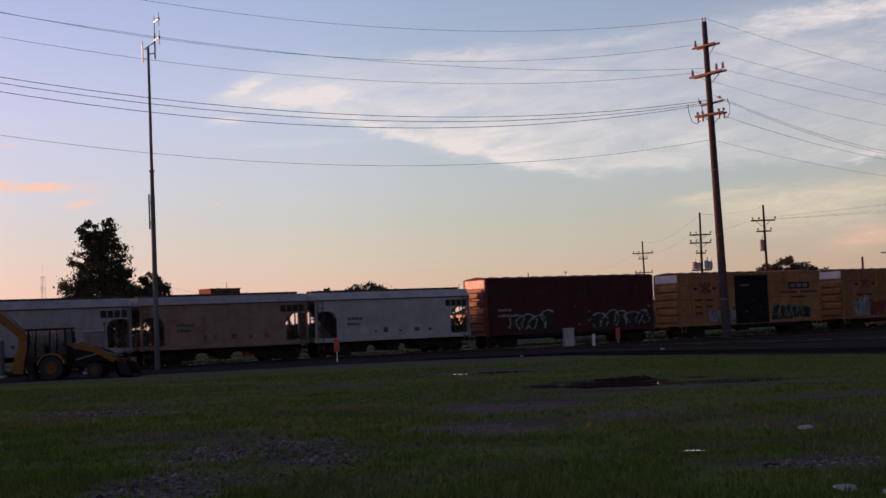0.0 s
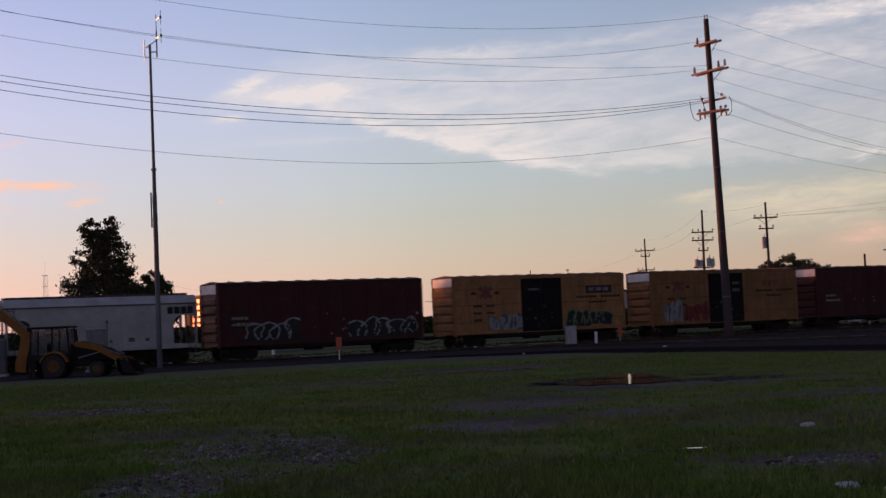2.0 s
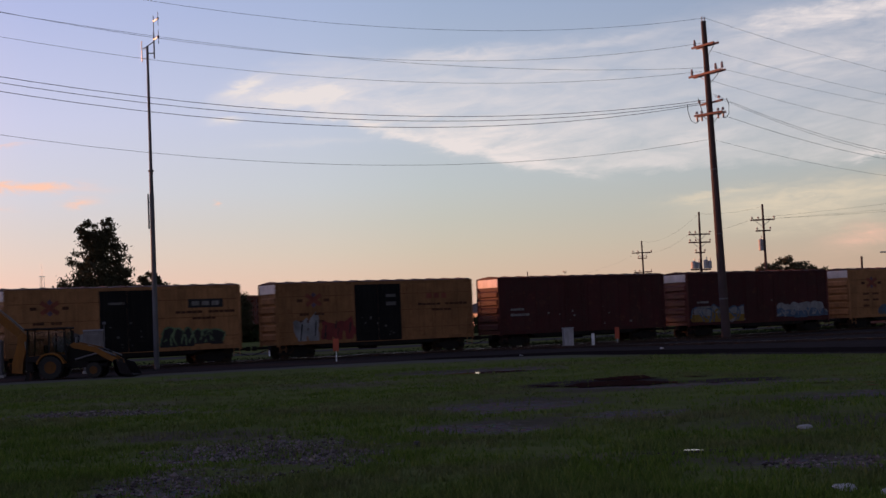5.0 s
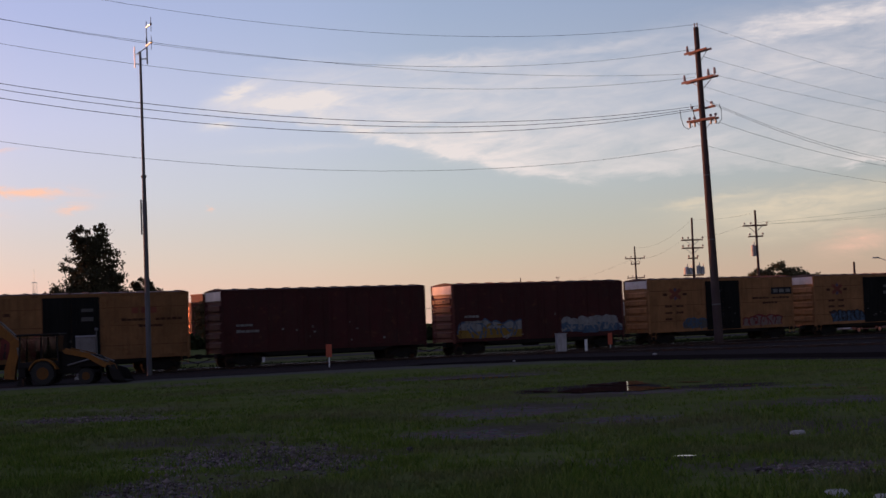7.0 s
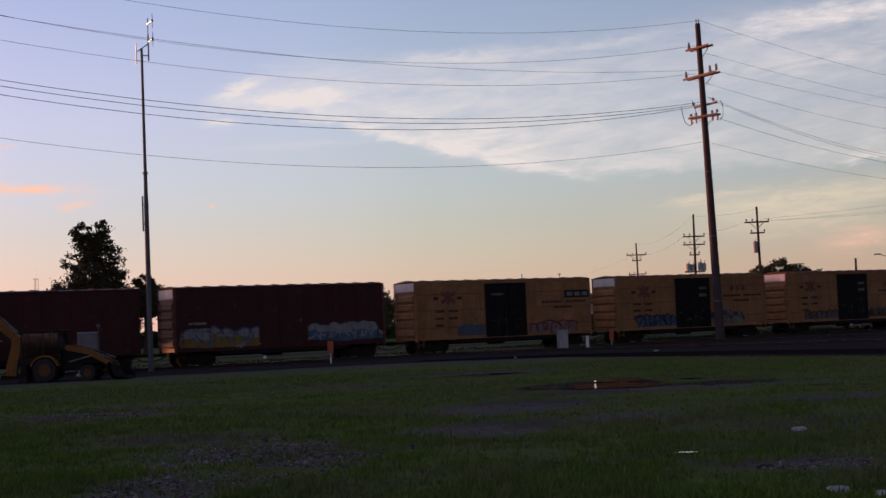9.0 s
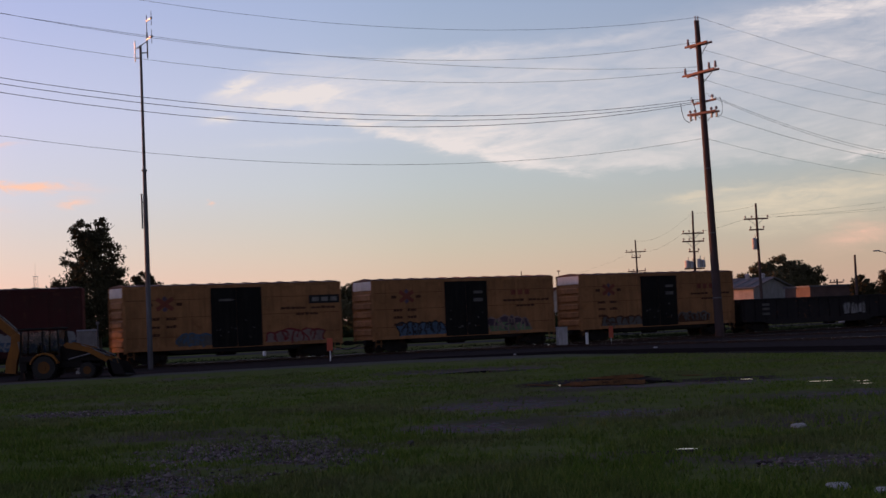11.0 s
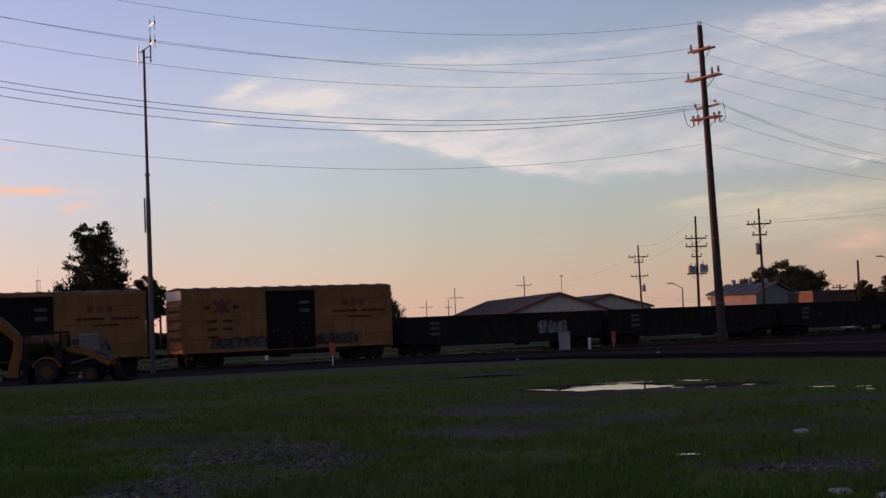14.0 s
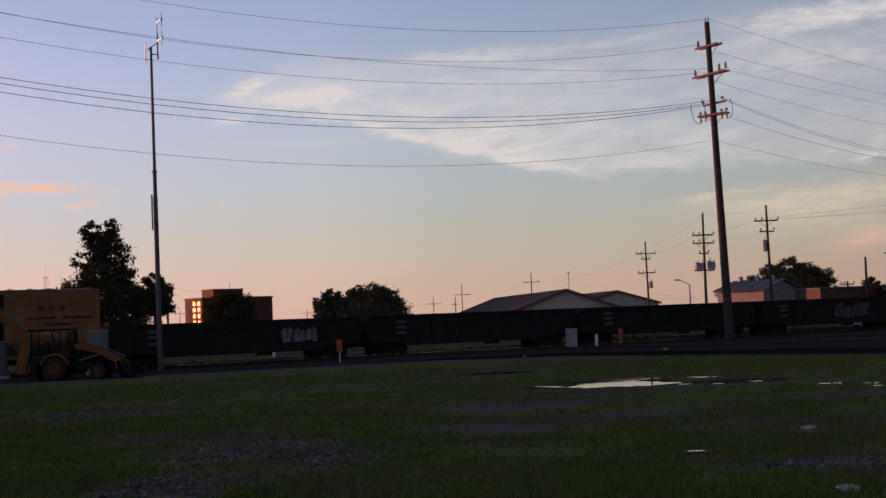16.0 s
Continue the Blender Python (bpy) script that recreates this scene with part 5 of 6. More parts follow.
street_pole(35.6, 155, 13.5, ((11.8, 2.8), (10.6, 1.7)), 8, cans=((-0.42, 8.4, 0.26, 1.2),), lean=-0.6)
street_pole(30.2, 165, 13.6, ((11.0, 2.6), (10.05, 2.6), (8.85, 1.2), (6.85, 2.4)), 5, cans=((-0.85, 6.95, 0.34, 0.8), (-0.36, 6.95, 0.22, 0.7), (0.55, 6.95, 0.27, 0.95), (1.0, 6.95, 0.24, 0.8)), lean=0.3)
street_pole(32.1, 225, 13.4, ((11.5, 3.3), (10.6, 1.5), (8.4, 2.9)), 6, cans=((0.5, 5.9, 0.32, 1.0),), lean=-0.9)
street_pole(22.1, 370, 13.4, ((11.0, 4.2),), 4)
street_pole(5.1, 500, 14.0, ((10.5, 6.0),), 4)
street_pole(-6.1, 600, 11.5, ((8.6, 6.2),), 4)
street_pole(2.6, 480, 9.5, ((7.0, 2.5),), 4)
street_pole(-39.8, 200, 8.7, ((8.5, 1.3),), 30)
street_pole(-118, 620, 10.5, ((9.0, 5.0),), 4)
street_pole(-64, 640, 9.0, ((7.2, 5.0),), 4)
street_pole(-57, 640, 10.0, ((8.6, 5.0),), 4)
street_pole(44.6, 150, 7.2, (), 0, label="short bare wooden pole among trees")
street_pole(52.5, 185, 5.2, ((4.8, 2.2),), 20)
street_pole(32.1, 372, 13.4, ((13.0, 0.8),), 4, r=0.08)
for a, b, sag in (((35.6, 155, 12.1), (90, 150, 18.6), 1.0), ((36.8, 155, 11.9), (90, 150, 17.0), 1.0), ((34.3, 155, 11.9), (90, 150, 15.6), 1.0),
                  ((35.6, 155, 13.3), (30.2, 165, 13.4), 0.3), ((34.3, 155, 11.9), (29.0, 165, 11.0), 0.3), ((30.2, 165, 13.4), (32.1, 225, 13.2), 1.0), ((29, 165, 11.0), (30.6, 225, 11.7), 1.0),
                  ((32.1, 225, 11.7), (22.1, 370, 11.1), 1.6), ((22.1, 370, 11.1), (5.1, 500, 10.6), 1.4), ((5.1, 500, 10.6), (-6.1, 600, 8.7), 1.0), ((-6, 600, 8.7), (-57, 640, 8.7), 1.0), ((-57, 640, 8.7), (-118, 620, 9.1), 1.2),
                  ((-39.8, 200, 8.5), (-26, 210, 5.5), 0.2), ((31.7, 225, 5.2), (44, 190, 5.0), 0.9), ((31.7, 225, 4.5), (44, 190, 4.6), 0.7)):
    wire(a, b, sag, 0.008, 14, label="thin far overhead line")


def street_lamp(x, y, h, reach, yaw):
    p = empty("street_lamp", pose(x, y, 0, 0, 0, yaw), "grey street lamp with a curved arm", "street lamp")
    bm = BM()
    tube(bm, (0, 0, 0), (0, 0, h - 0.6), 0.11, 0.07, n=8)
    part("post", tidy(bm), "galv", p)
    bm = BM()
    path_tube(bm, [Vector((reach * u, 0, h - 0.6 + 0.6 * math.sin(1.57 * u))) for u in [i / 6 for i in range(7)]], 0.04, 6)
    part("arm", bm, "galv", p)
    bm = BM()
    box(bm, reach - 0.1, reach + 0.6, -0.13, 0.13, h - 0.08, h + 0.06, 0.04)
    part("lamp_head", tidy(bm), "galv", p)


street_lamp(27.5, 160, 5.75, -1.6, 0)
street_lamp(48.6, 150, 7.55, -1.9, 0)


def lattice_tower(x, y, h):
    p = empty("lattice_tower", pose(x, y, 0), "faint far steel lattice tower", "tower")
    bm = BM()
    for i in range(3):
        a = i * 2.094
        tube(bm, (1.2 * math.cos(a), 1.2 * math.sin(a), 0), (0.8 * math.cos(a), 0.8 * math.sin(a), h), 0.05, n=5)
        for k in range(10):
            z0, z1 = h * k / 10, h * (k + 1) / 10
            b = a + 2.094
            r0, r1 = 1.2 - 0.7 * k / 10, 1.2 - 0.7 * (k + 1) / 10
            tube(bm, (r0 * math.cos(a), r0 * math.sin(a), z0), (r1 * math.cos(b), r1 * math.sin(b), z1), 0.028, n=4)
    part("lattice", tidy(bm), "galv", p)
    bm = BM()
    box(bm, -0.95, 0.95, -0.12, 0.12, h - 0.12, h + 0.08)
    part("antenna", tidy(bm), "galv", p)
    bm = BM()
    box(bm, -0.9, 0.9, -0.15, 0.15, h - 4.1, h - 3.9)
    part("lower_antenna", tidy(bm), "galv", p)
    bm = BM()
    tube(bm, (0, 0, h), (0, 0, h + 4.5), 0.04, n=5)
    part("lightning_rod", tidy(bm), "galv", p)


lattice_tower(-142.5, 500, 22.5)


# ---- trackside things ----
def backhoe():
    b = empty("backhoe_loader", pose(-20.9, 75.5, 0.02), "dirty yellow backhoe loader parked on the gravel", "backhoe loader")

    def wheel(x, y, r, w, name):
        bm = BM()
        tube(bm, (0, -w / 2, 0), (0, w / 2, 0), r * 0.93, n=26)
        for k in range(22):
            a = 2 * math.pi * k / 22
            for s in (-1, 1):
                box(bm, -0.035, 0.035, s * w * 0.26 - w * 0.24, s * w * 0.26 + w * 0.24, r * 0.90, r, 0, 0, Matrix.Rotation(a + s * 0.07, 4, "Y"))
        t = part(name, tidy(bm), "rubber", b, "lugged black tyre", pose(x, y, r))
        bm = BM()
        s = -1 if y < 0 else 1
        tube(bm, (0, s * w * 0.40, 0), (0, s * (w * 0.52), 0), r * 0.56, r * 0.50, n=20)
        tube(bm, (0, s * w * 0.5, 0), (0, s * (w * 0.62), 0), r * 0.2, n=12)
        part("rim", tidy(bm), "rim", t, "yellow wheel rim")

    for y in (-0.85, 0.85):
        wheel(0, y, 0.64, 0.46, "rear_wheel")
        wheel(2.25, y * 0.95, 0.42, 0.32, "front_wheel")
    bm = BM()
    box(bm, -0.9, 2.9, -0.42, 0.42, 0.55, 0.95, 0.05)
    box(bm, 2.0, 2.5, -0.8, 0.8, 0.35, 0.55, 0.03)
    box(bm, -0.2, 0.2, -0.8, 0.8, 0.5, 0.75, 0.03)
    part("chassis", tidy(bm), "black", b)
    bm = BM()
    prism(bm, [(0.75, 0.95), (0.75, 1.75), (1.3, 1.70), (2.75, 1.50), (2.9, 1.40), (2.9, 0.75), (1.9, 0.75), (1.8, 0.95)], "y", -0.42, 0.42)
    part("hood", tidy(bm), "black", b, "black engine hood")
    bm = BM()
    box(bm, 2.9, 2.96, -0.36, 0.36, 0.8, 1.38, 0.02)
    for i in range(6):
        box(bm, 2.955, 2.985, -0.32, 0.32, 0.85 + 0.085 * i, 0.89 + 0.085 * i)
    part("grille", tidy(bm), "black", b)
    bm = BM()
    tube(bm, (1.02, -0.25, 1.6), (1.02, -0.25, 2.55), 0.07, n=10)
    tube(bm, (1.02, -0.25, 1.7), (1.02, -0.25, 2.2), 0.11, n=10)
    part("exhaust_pipe", tidy(bm), "black", b)
    # cab: posts, roof, glass
    for y in (-0.72, 0.72):
        bm = BM()
        for x, x2 in ((-1.35, -1.25), (-0.15, -0.12), (0.78, 0.66)):
            tube(bm, (x, y, 1.0), (x2, y * 0.95, 2.62), 0.05, n=6)
        box(bm, -1.38, 0.82, y - 0.05, y + 0.05, 0.95, 1.25, 0.02)
        part("cab_frame", tidy(bm), "black", b)
    bm = BM()
    box(bm, -1.45, 0.86, -0.80, 0.80, 2.62, 2.74, 0.05)
    part("cab_roof", tidy(bm), "black", b, "dark cab roof")
    for x0, x1 in ((-1.26, -0.19), (-0.08, 0.68)):
        for y in (-0.70, 0.70):
            bm = BM()
            box(bm, x0, x1, y - 0.008, y + 0.008, 1.28, 2.56)
            part("window", tidy(bm), "cab_glass", b, "tinted side window")
    for x in (-1.33, 0.73):
        bm = BM()
        box(bm, x - 0.008, x + 0.008, -0.62, 0.62, 1.25, 2.58)
        part("window", tidy(bm), "cab_glass", b)
    bm = BM()
    box(bm, -0.5, 0.0, -0.25, 0.25, 1.1, 1.25, 0.04)
    box(bm, -0.55, -0.42, -0.25, 0.25, 1.2, 1.85, 0.05)
    part("seat", tidy(bm), "black", b)
    for y in (-0.85, 0.85):
        bm = BM()
        n = 10
        prof = [(0.78 * math.cos(a), 0.64 + 0.78 * math.sin(a)) for a in [radians(15 + 150 * i / n) for i in range(n + 1)]]
        inner = [(0.70 * math.cos(a), 0.64 + 0.70 * math.sin(a)) for a in [radians(165 - 150 * i / n) for i in range(n + 1)]]
        prism(bm, prof + inner, "y", y - 0.26, y + 0.26)
        part("fender", tidy(bm), "cat_yellow", b)
    # loader arms and bucket
    for y in (-0.62, 0.62):
        bm = BM()
        prism(bm, [(0.95, 1.78), (1.15, 1.92), (2.35, 1.62), (3.45, 0.95), (3.62, 0.55), (3.45, 0.45), (3.2, 0.80), (2.2, 1.38), (1.1, 1.62)], "y", y - 0.06, y + 0.06)
        part("loader_arm", tidy(bm), "cat_yellow", b)
        bm = BM()
        tube(bm, (1.2, y, 1.0), (2.5, y, 1.32), 0.05, n=8)
        tube(bm, (1.9, y, 1.75), (3.4, y, 1.12), 0.04, n=8)
        part("ram", tidy(bm), "steel", b, "bright hydraulic ram")
    bm = BM()
    prism(bm, [(3.35, 0.92), (3.45, 0.95), (3.62, 0.30), (3.72, 0.16), (4.35, 0.10), (4.35, 0.05), (3.60, 0.05), (3.42, 0.30), (3.30, 0.80)], "y", -1.1, 1.1)
    for y in (-1.1, 1.07):
        prism(bm, [(3.35, 0.92), (4.0, 0.72), (4.35, 0.08), (3.6, 0.06), (3.4, 0.3)], "y", y, y + 0.03)
    part("bucket", tidy(bm), "black", b, "scratched dark loader bucket")
    # folded digging arm at the back
    bm = BM()
    prism(bm, [(-1.75, 0.35), (-2.30, 0.40), (-2.28, 0.9), (-1.98, 1.9), (-1.95, 2.35), (-1.70, 2.55), (-1.45, 2.40), (-1.42, 2.0), (-1.68, 1.0)], "y", -0.17, 0.17)
    part("boom", tidy(bm), "cat_yellow", b)
    bm = BM()
    prism(bm, [(-1.50, 2.30), (-1.72, 2.62), (-2.75, 3.55), (-3.7, 4.25), (-3.95, 4.15), (-3.85, 3.9), (-2.85, 3.05), (-1.85, 2.20)], "y", -0.13, 0.13)
    part("dipper", tidy(bm), "cat_yellow", b)
    bm = BM()
    prism(bm, [(-3.75, 4.2), (-4.05, 4.15), (-4.55, 3.6), (-4.6, 3.1), (-4.2, 2.85), (-4.05, 2.95), (-4.25, 3.4), (-3.85, 3.85)], "y", -0.3, 0.3)
    part("digging_bucket", tidy(bm), "black", b)
    bm = BM()
    tube(bm, (-1.55, -0.2, 2.62), (-2.35, -0.2, 3.38), 0.055, n=8)
    tube(bm, (-2.35, -0.2, 3.38), (-3.1, -0.2, 4.0), 0.032, n=8)
    tube(bm, (-1.35, -0.2, 0.9), (-1.55, -0.2, 2.05), 0.055, n=8)
    part("ram", tidy(bm), "steel", b, "bright hydraulic ram")
    bm = BM()
    for y in (-0.6, 0.6):
        prism(bm, [(-1.15, 0.45), (-1.3, 0.45), (-1.5, 0.0), (-1.0, 0.0)], "y", y - 0.09, y + 0.09)
    box(bm, -1.4, -1.0, -0.7, 0.7, 0.45, 0.95, 0.04)
    part("stabiliser", tidy(bm), "black", b)


backhoe()


def bungalow(x, y, w, d, h, label, paint="cabinet_grey"):
    b = empty("signal_cabinet", pose(x, y, 0, 0, 0, 12), label, "signal cabinet")
    bm = BM()
    box(bm, -w / 2, w / 2, -d / 2, d / 2, 0.15, h - 0.12, 0.02)
    part("body", tidy(bm), paint, b)
    bm = BM()
    prism(bm, [(-d / 2 - 0.02, h - 0.12), (-d / 2 - 0.02, h - 0.10), (-d / 4, h - 0.02), (d / 4, h - 0.02), (d / 2 + 0.02, h - 0.10), (d / 2 + 0.02, h - 0.12)], "x", -w / 2 - 0.02, w / 2 + 0.02)
    part("roof", tidy(bm), paint, b)
    bm = BM()
    box(bm, -w * 0.36, w * 0.36, -d / 2 - 0.03, -d / 2 - 0.002, 0.22, h - 0.3, 0.01)
    dr = part("door", tidy(bm), paint, b)
    bm = BM()
    box(bm, w * 0.26, w * 0.30, -d / 2 - 0.07, -d / 2 - 0.03, h * 0.5, h * 0.5 + 0.16)
    part("handle", tidy(bm), "black", dr)
    bm = BM()
    box(bm, -w / 2 - 0.1, w / 2 + 0.1, -d / 2 - 0.1, d / 2 + 0.1, -0.1, 0.15, 0.02)
    part("base", tidy(bm), "stone", b, "concrete footing")


bungalow(-20.85, 83.5, 1.12, 1.3, 2.6, "pale grey metal signal cabinet beside the track")
bungalow(-26.4, 82.0, 1.2, 1.4, 2.2, "small grey metal relay cabinet beside the track", "mast_grey")


def signal_mast(x, y, h):
    m = empty("signal_post", pose(x, y, 0), "thin grey post with a small lamp case", "signal post")
    bm = BM()
    tube(bm, (0, 0, 0), (0, 0, h), 0.035, n=8)
    part("post", tidy(bm), "mast_grey", m)
    bm = BM()
    box(bm, -0.09, 0.09, -0.08, 0.08, h, h + 0.16, 0.02)
    part("case", tidy(bm), "mast_grey", m)


signal_mast(-20.08, 83.0, 2.85)



def marker_sign(x, y, h, w, ph, mat, label, leg="galv"):
    m = empty("trackside_sign", pose(x, y, 0), label, "sign")
    bm = BM()
    tube(bm, (0, 0, -0.1), (0, 0, h - ph * 0.2), 0.035, n=8)
    part("post", tidy(bm), leg, m)
    bm = BM()
    box(bm, -w / 2, w / 2, -0.06, -0.037, h - ph, h, 0.01)
    box(bm, -w / 2 + 0.03, w / 2 - 0.03, -0.037, 0.05, h - ph + 0.03, h - 0.03, 0.01)
    part("panel", tidy(bm), mat, m)
    return m


marker_sign(-6.84, 87.7, 1.42, 0.36, 0.78, "orange", "faded orange marker box on a thin white post", "white")
marker_sign(12.55, 103.4, 1.25, 0.32, 0.85, "orange", "orange marker panel on a post beside the track")
cab = empty("utility_cabinet", pose(8.8, 101.7, 0, 0, 0, 8), "small white metal utility cabinet beside the track", "utility cabinet")
_b = BM()
box(_b, -0.36, 0.36, -0.3, 0.3, 0.05, 1.32, 0.03)
part("body", tidy(_b), "cabinet_pale", cab)
_b = BM()
box(_b, -0.40, 0.40, -0.34, 0.34, 1.32, 1.38, 0.02)
part("lid", tidy(_b), "cabinet_pale", cab)
_b = BM()
box(_b, -0.30, 0.30, -0.325, -0.302, 0.12, 1.24, 0.008)
part("door", tidy(_b), "cabinet_pale", cab)
_b = BM()
box(_b, -0.45, 0.45, -0.4, 0.4, -0.05, 0.05, 0.01)
part("base", tidy(_b), "stone", cab)
wp = empty("marker_post", pose(10.62, 101.9, 0), "short white plastic marker post with dark top", "marker post")
_b = BM()
tube(_b, (0, 0, -0.05), (0, 0, 0.88), 0.11, n=10)
part("post", tidy(_b), "white", wp)
_b = BM()
tube(_b, (0, 0, 0.88), (0, 0, 0.96), 0.12, 0.08, n=10)
part("cap", tidy(_b), "black", wp)


wp = empty("marker_post", pose(-13.7, 110.0, 0), "short white plastic marker post with dark top", "marker post")
_b = BM()
tube(_b, (0, 0, -0.05), (0, 0, 0.48), 0.13, n=10)
part("post", tidy(_b), "white", wp)
_b = BM()
tube(_b, (0, 0, 0.48), (0, 0, 0.54), 0.14, 0.09, n=10)
part("cap", tidy(_b), "black", wp)


# ---- far buildings ----
def window_grid(parent, u0, u1, z0, z1, cols, rows, place, w, h):
    """Windows with a frame and a pane, each a part; place(u, z) gives the pose of a window's centre."""
    first = None
    for r in range(rows):
        for c in range(cols):
            u = u0 + (u1 - u0) * (c + 0.5) / cols
            z = z0 + (z1 - z0) * (r + 0.5) / rows
            m = place(u, z)
            if first is None:
                bm = BM()
                for a, b2, c2, d2 in ((-w / 2 - 0.12, w / 2 + 0.12, h / 2, h / 2 + 0.12), (-w / 2 - 0.12, w / 2 + 0.12, -h / 2 - 0.12, -h / 2), (-w / 2 - 0.12, -w / 2, -h / 2, h / 2), (w / 2, w / 2 + 0.12, -h / 2, h / 2), (-0.04, 0.04, -h / 2, h / 2)):
                    box(bm, a, b2, -0.12, 0.05, c2, d2)
                first = part("window", tidy(bm), "cabinet_grey", parent, "grey-framed window", m)
                bm = BM()
                box(bm, -w / 2, w / 2, -0.06, -0.02, -h / 2, h / 2)
                pane = part("pane", tidy(bm), "window", first)
            else:
                again(pane, Matrix.Identity(4), again(first, m, parent))


def apartment():
    """A brick apartment block far behind: a long wing, a short sunlit end and a lift tower."""
    cx, cy, yaw = -106.4, 610.0, 40.0
    b = empty("apartment_building", pose(cx, cy, 0, 0, 0, yaw), "red-brick apartment block with its end wall in sunset light", "apartment building")
    L, D2, H = 36.0, 14.8, 14.9
    bm = BM()
    box(bm, 0, L, 0, D2, -0.5, H)
    part("wall", tidy(bm), "brick", b, "red brick wall")
    bm = BM()
    box(bm, -0.4, L + 0.4, -0.4, D2 + 0.4, H, H + 0.6)
    part("roof", tidy(bm), "parapet", b, "flat roof with a lit edge")
    bm = BM()
    box(bm, 7, 22, 2, 12, H + 0.6, H + 3.9)
    part("lift_tower", tidy(bm), "brick", b)
    bm = BM()
    box(bm, 6.7, 22.3, 1.7, 12.3, H + 3.9, H + 4.3)
    tube(bm, (17, 5, H + 4.3), (17, 5, H + 7), 0.12, n=6)
    part("tower_roof", tidy(bm), "parapet", b)
    window_grid(b, 1, L - 1, 0.8, H - 0.6, 11, 5, lambda u, z: pose(u, -0.01, z), 1.7, 1.5)
    window_grid(b, 6.0, D2 - 0.8, 0.8, H - 0.6, 2, 5, lambda u, z: pose(-0.01, D2 - u, z, 0, 0, -90), 2.3, 1.7)


apartment()


def gable_hall(P, Q, w, eave, ridge, label, wall, trim=True):
    """A low metal hall: ridge runs from P to Q."""
    P, Q = Vector((*P, 0)), Vector((*Q, 0))
    yaw = math.degrees(math.atan2(Q.y - P.y, Q.x - P.x))
    L = (Q - P).length
    b = empty("metal_hall", pose(P.x, P.y, 0, 0, 0, yaw), label, "warehouse")
    bm = BM()
    prism(bm, [(-w / 2, -0.3), (w / 2, -0.3), (w / 2, eave), (0, ridge - 0.02), (-w / 2, eave)], "x", 0, L)
    part("wall", tidy(bm), wall, b)
    for s in (-1, 1):
        bm = BM()
        sl = math.atan2(ridge - eave, w / 2)
        over = 0.5
        prism(bm, [(0, ridge), (s * (w / 2 + over), eave - over * math.tan(sl)), (s * (w / 2 + over), eave - over * math.tan(sl) + 0.18), (0, ridge + 0.18)], "x", -0.5, L + 0.5)
        n = int(L / 1.5)
        for i in range(n):
            x = L * (i + 0.5) / n
            prism(bm, [(0, ridge + 0.18), (s * (w / 2 + over), eave - over * math.tan(sl) + 0.18), (s * (w / 2 + over), eave - over * math.tan(sl) + 0.24), (0, ridge + 0.24)], "x", x - 0.04, x + 0.04)
        part("roof", tidy(bm), "roof_metal", b, "ribbed grey metal roof")
        if trim:
            bm = BM()
            prism(bm, [(0, ridge - 0.25), (s * (w / 2 + over), eave - over * math.tan(sl) - 0.25), (s * (w / 2 + over), eave - over * math.tan(sl) + 0.26), (0, ridge + 0.26)], "x", -0.62, -0.51)
            part("gable_trim", tidy(bm), "trim_red", b)
    return b


gable_hall((21.9, 260), (11.5, 349), 20.0, 3.1, 6.75, "low tan metal warehouse with a grey ribbed roof", "tan_metal")
gable_hall((36.0, 300), (26.0, 385), 18.0, 4.0, 6.7, "second tan metal warehouse behind the first", "tan_metal")


def house():
    b = gable_hall((44.5, 187.6), (39.3, 191.1), 13.5, 4.5, 5.75, "low cream workshop with its end wall in sunset light", "cream_wall", trim=False)
    for x, s in ((1.0, 0.6), (3.2, 0.4), (5.4, 0.8)):
        bm = BM()
        tube(bm, (0, 0, 0), (0, 0, 0.75), 0.32, n=12)
        tube(bm, (0, 0, 0.75), (0, 0, 0.95), 0.42, 0.2, n=12)
        part("roof_vent", tidy(bm), "galv", b, "round roof vent", pose(x, s, 5.5))
    # thin panel added over the gable to carry its shade as blue-grey
    bm = BM()
    prism(bm, [(-6.7, -0.2), (6.7, -0.2), (6.7, 4.48), (0, 5.68), (-6.7, 4.48)], "x", -0.05, -0.004)
    part("gable_cladding", tidy(bm), "gable_grey", b, "gable wall with shade put into its blue-grey colour")
    bm = BM()
    box(bm, 4.6, 5.2, 6.752, 6.8, 2.9, 3.6)
    part("window", tidy(bm), "window", b)


house()
shed = empty("brick_shed", pose(46.5, 176, 0, 0, 0, 12), "low brown brick building with a flat roof", "building")
_b = BM()
box(_b, 0, 8.6, 0, 7, -0.3, 4.2)
part("wall", tidy(_b), "brown_wall", shed)
_b = BM()
box(_b, -0.2, 8.8, -0.2, 7.2, 4.2, 4.42)
part("roof", tidy(_b), "roof_metal", shed)


# ---- trees ----
def spread(blobs, k):
    """The same clumps k times as large, seen from eye height."""
    return [(dx * k, dy * k, 2.5 + (z - 2.5) * k, rx * k, rz * k) for dx, dy, z, rx, rz in blobs]


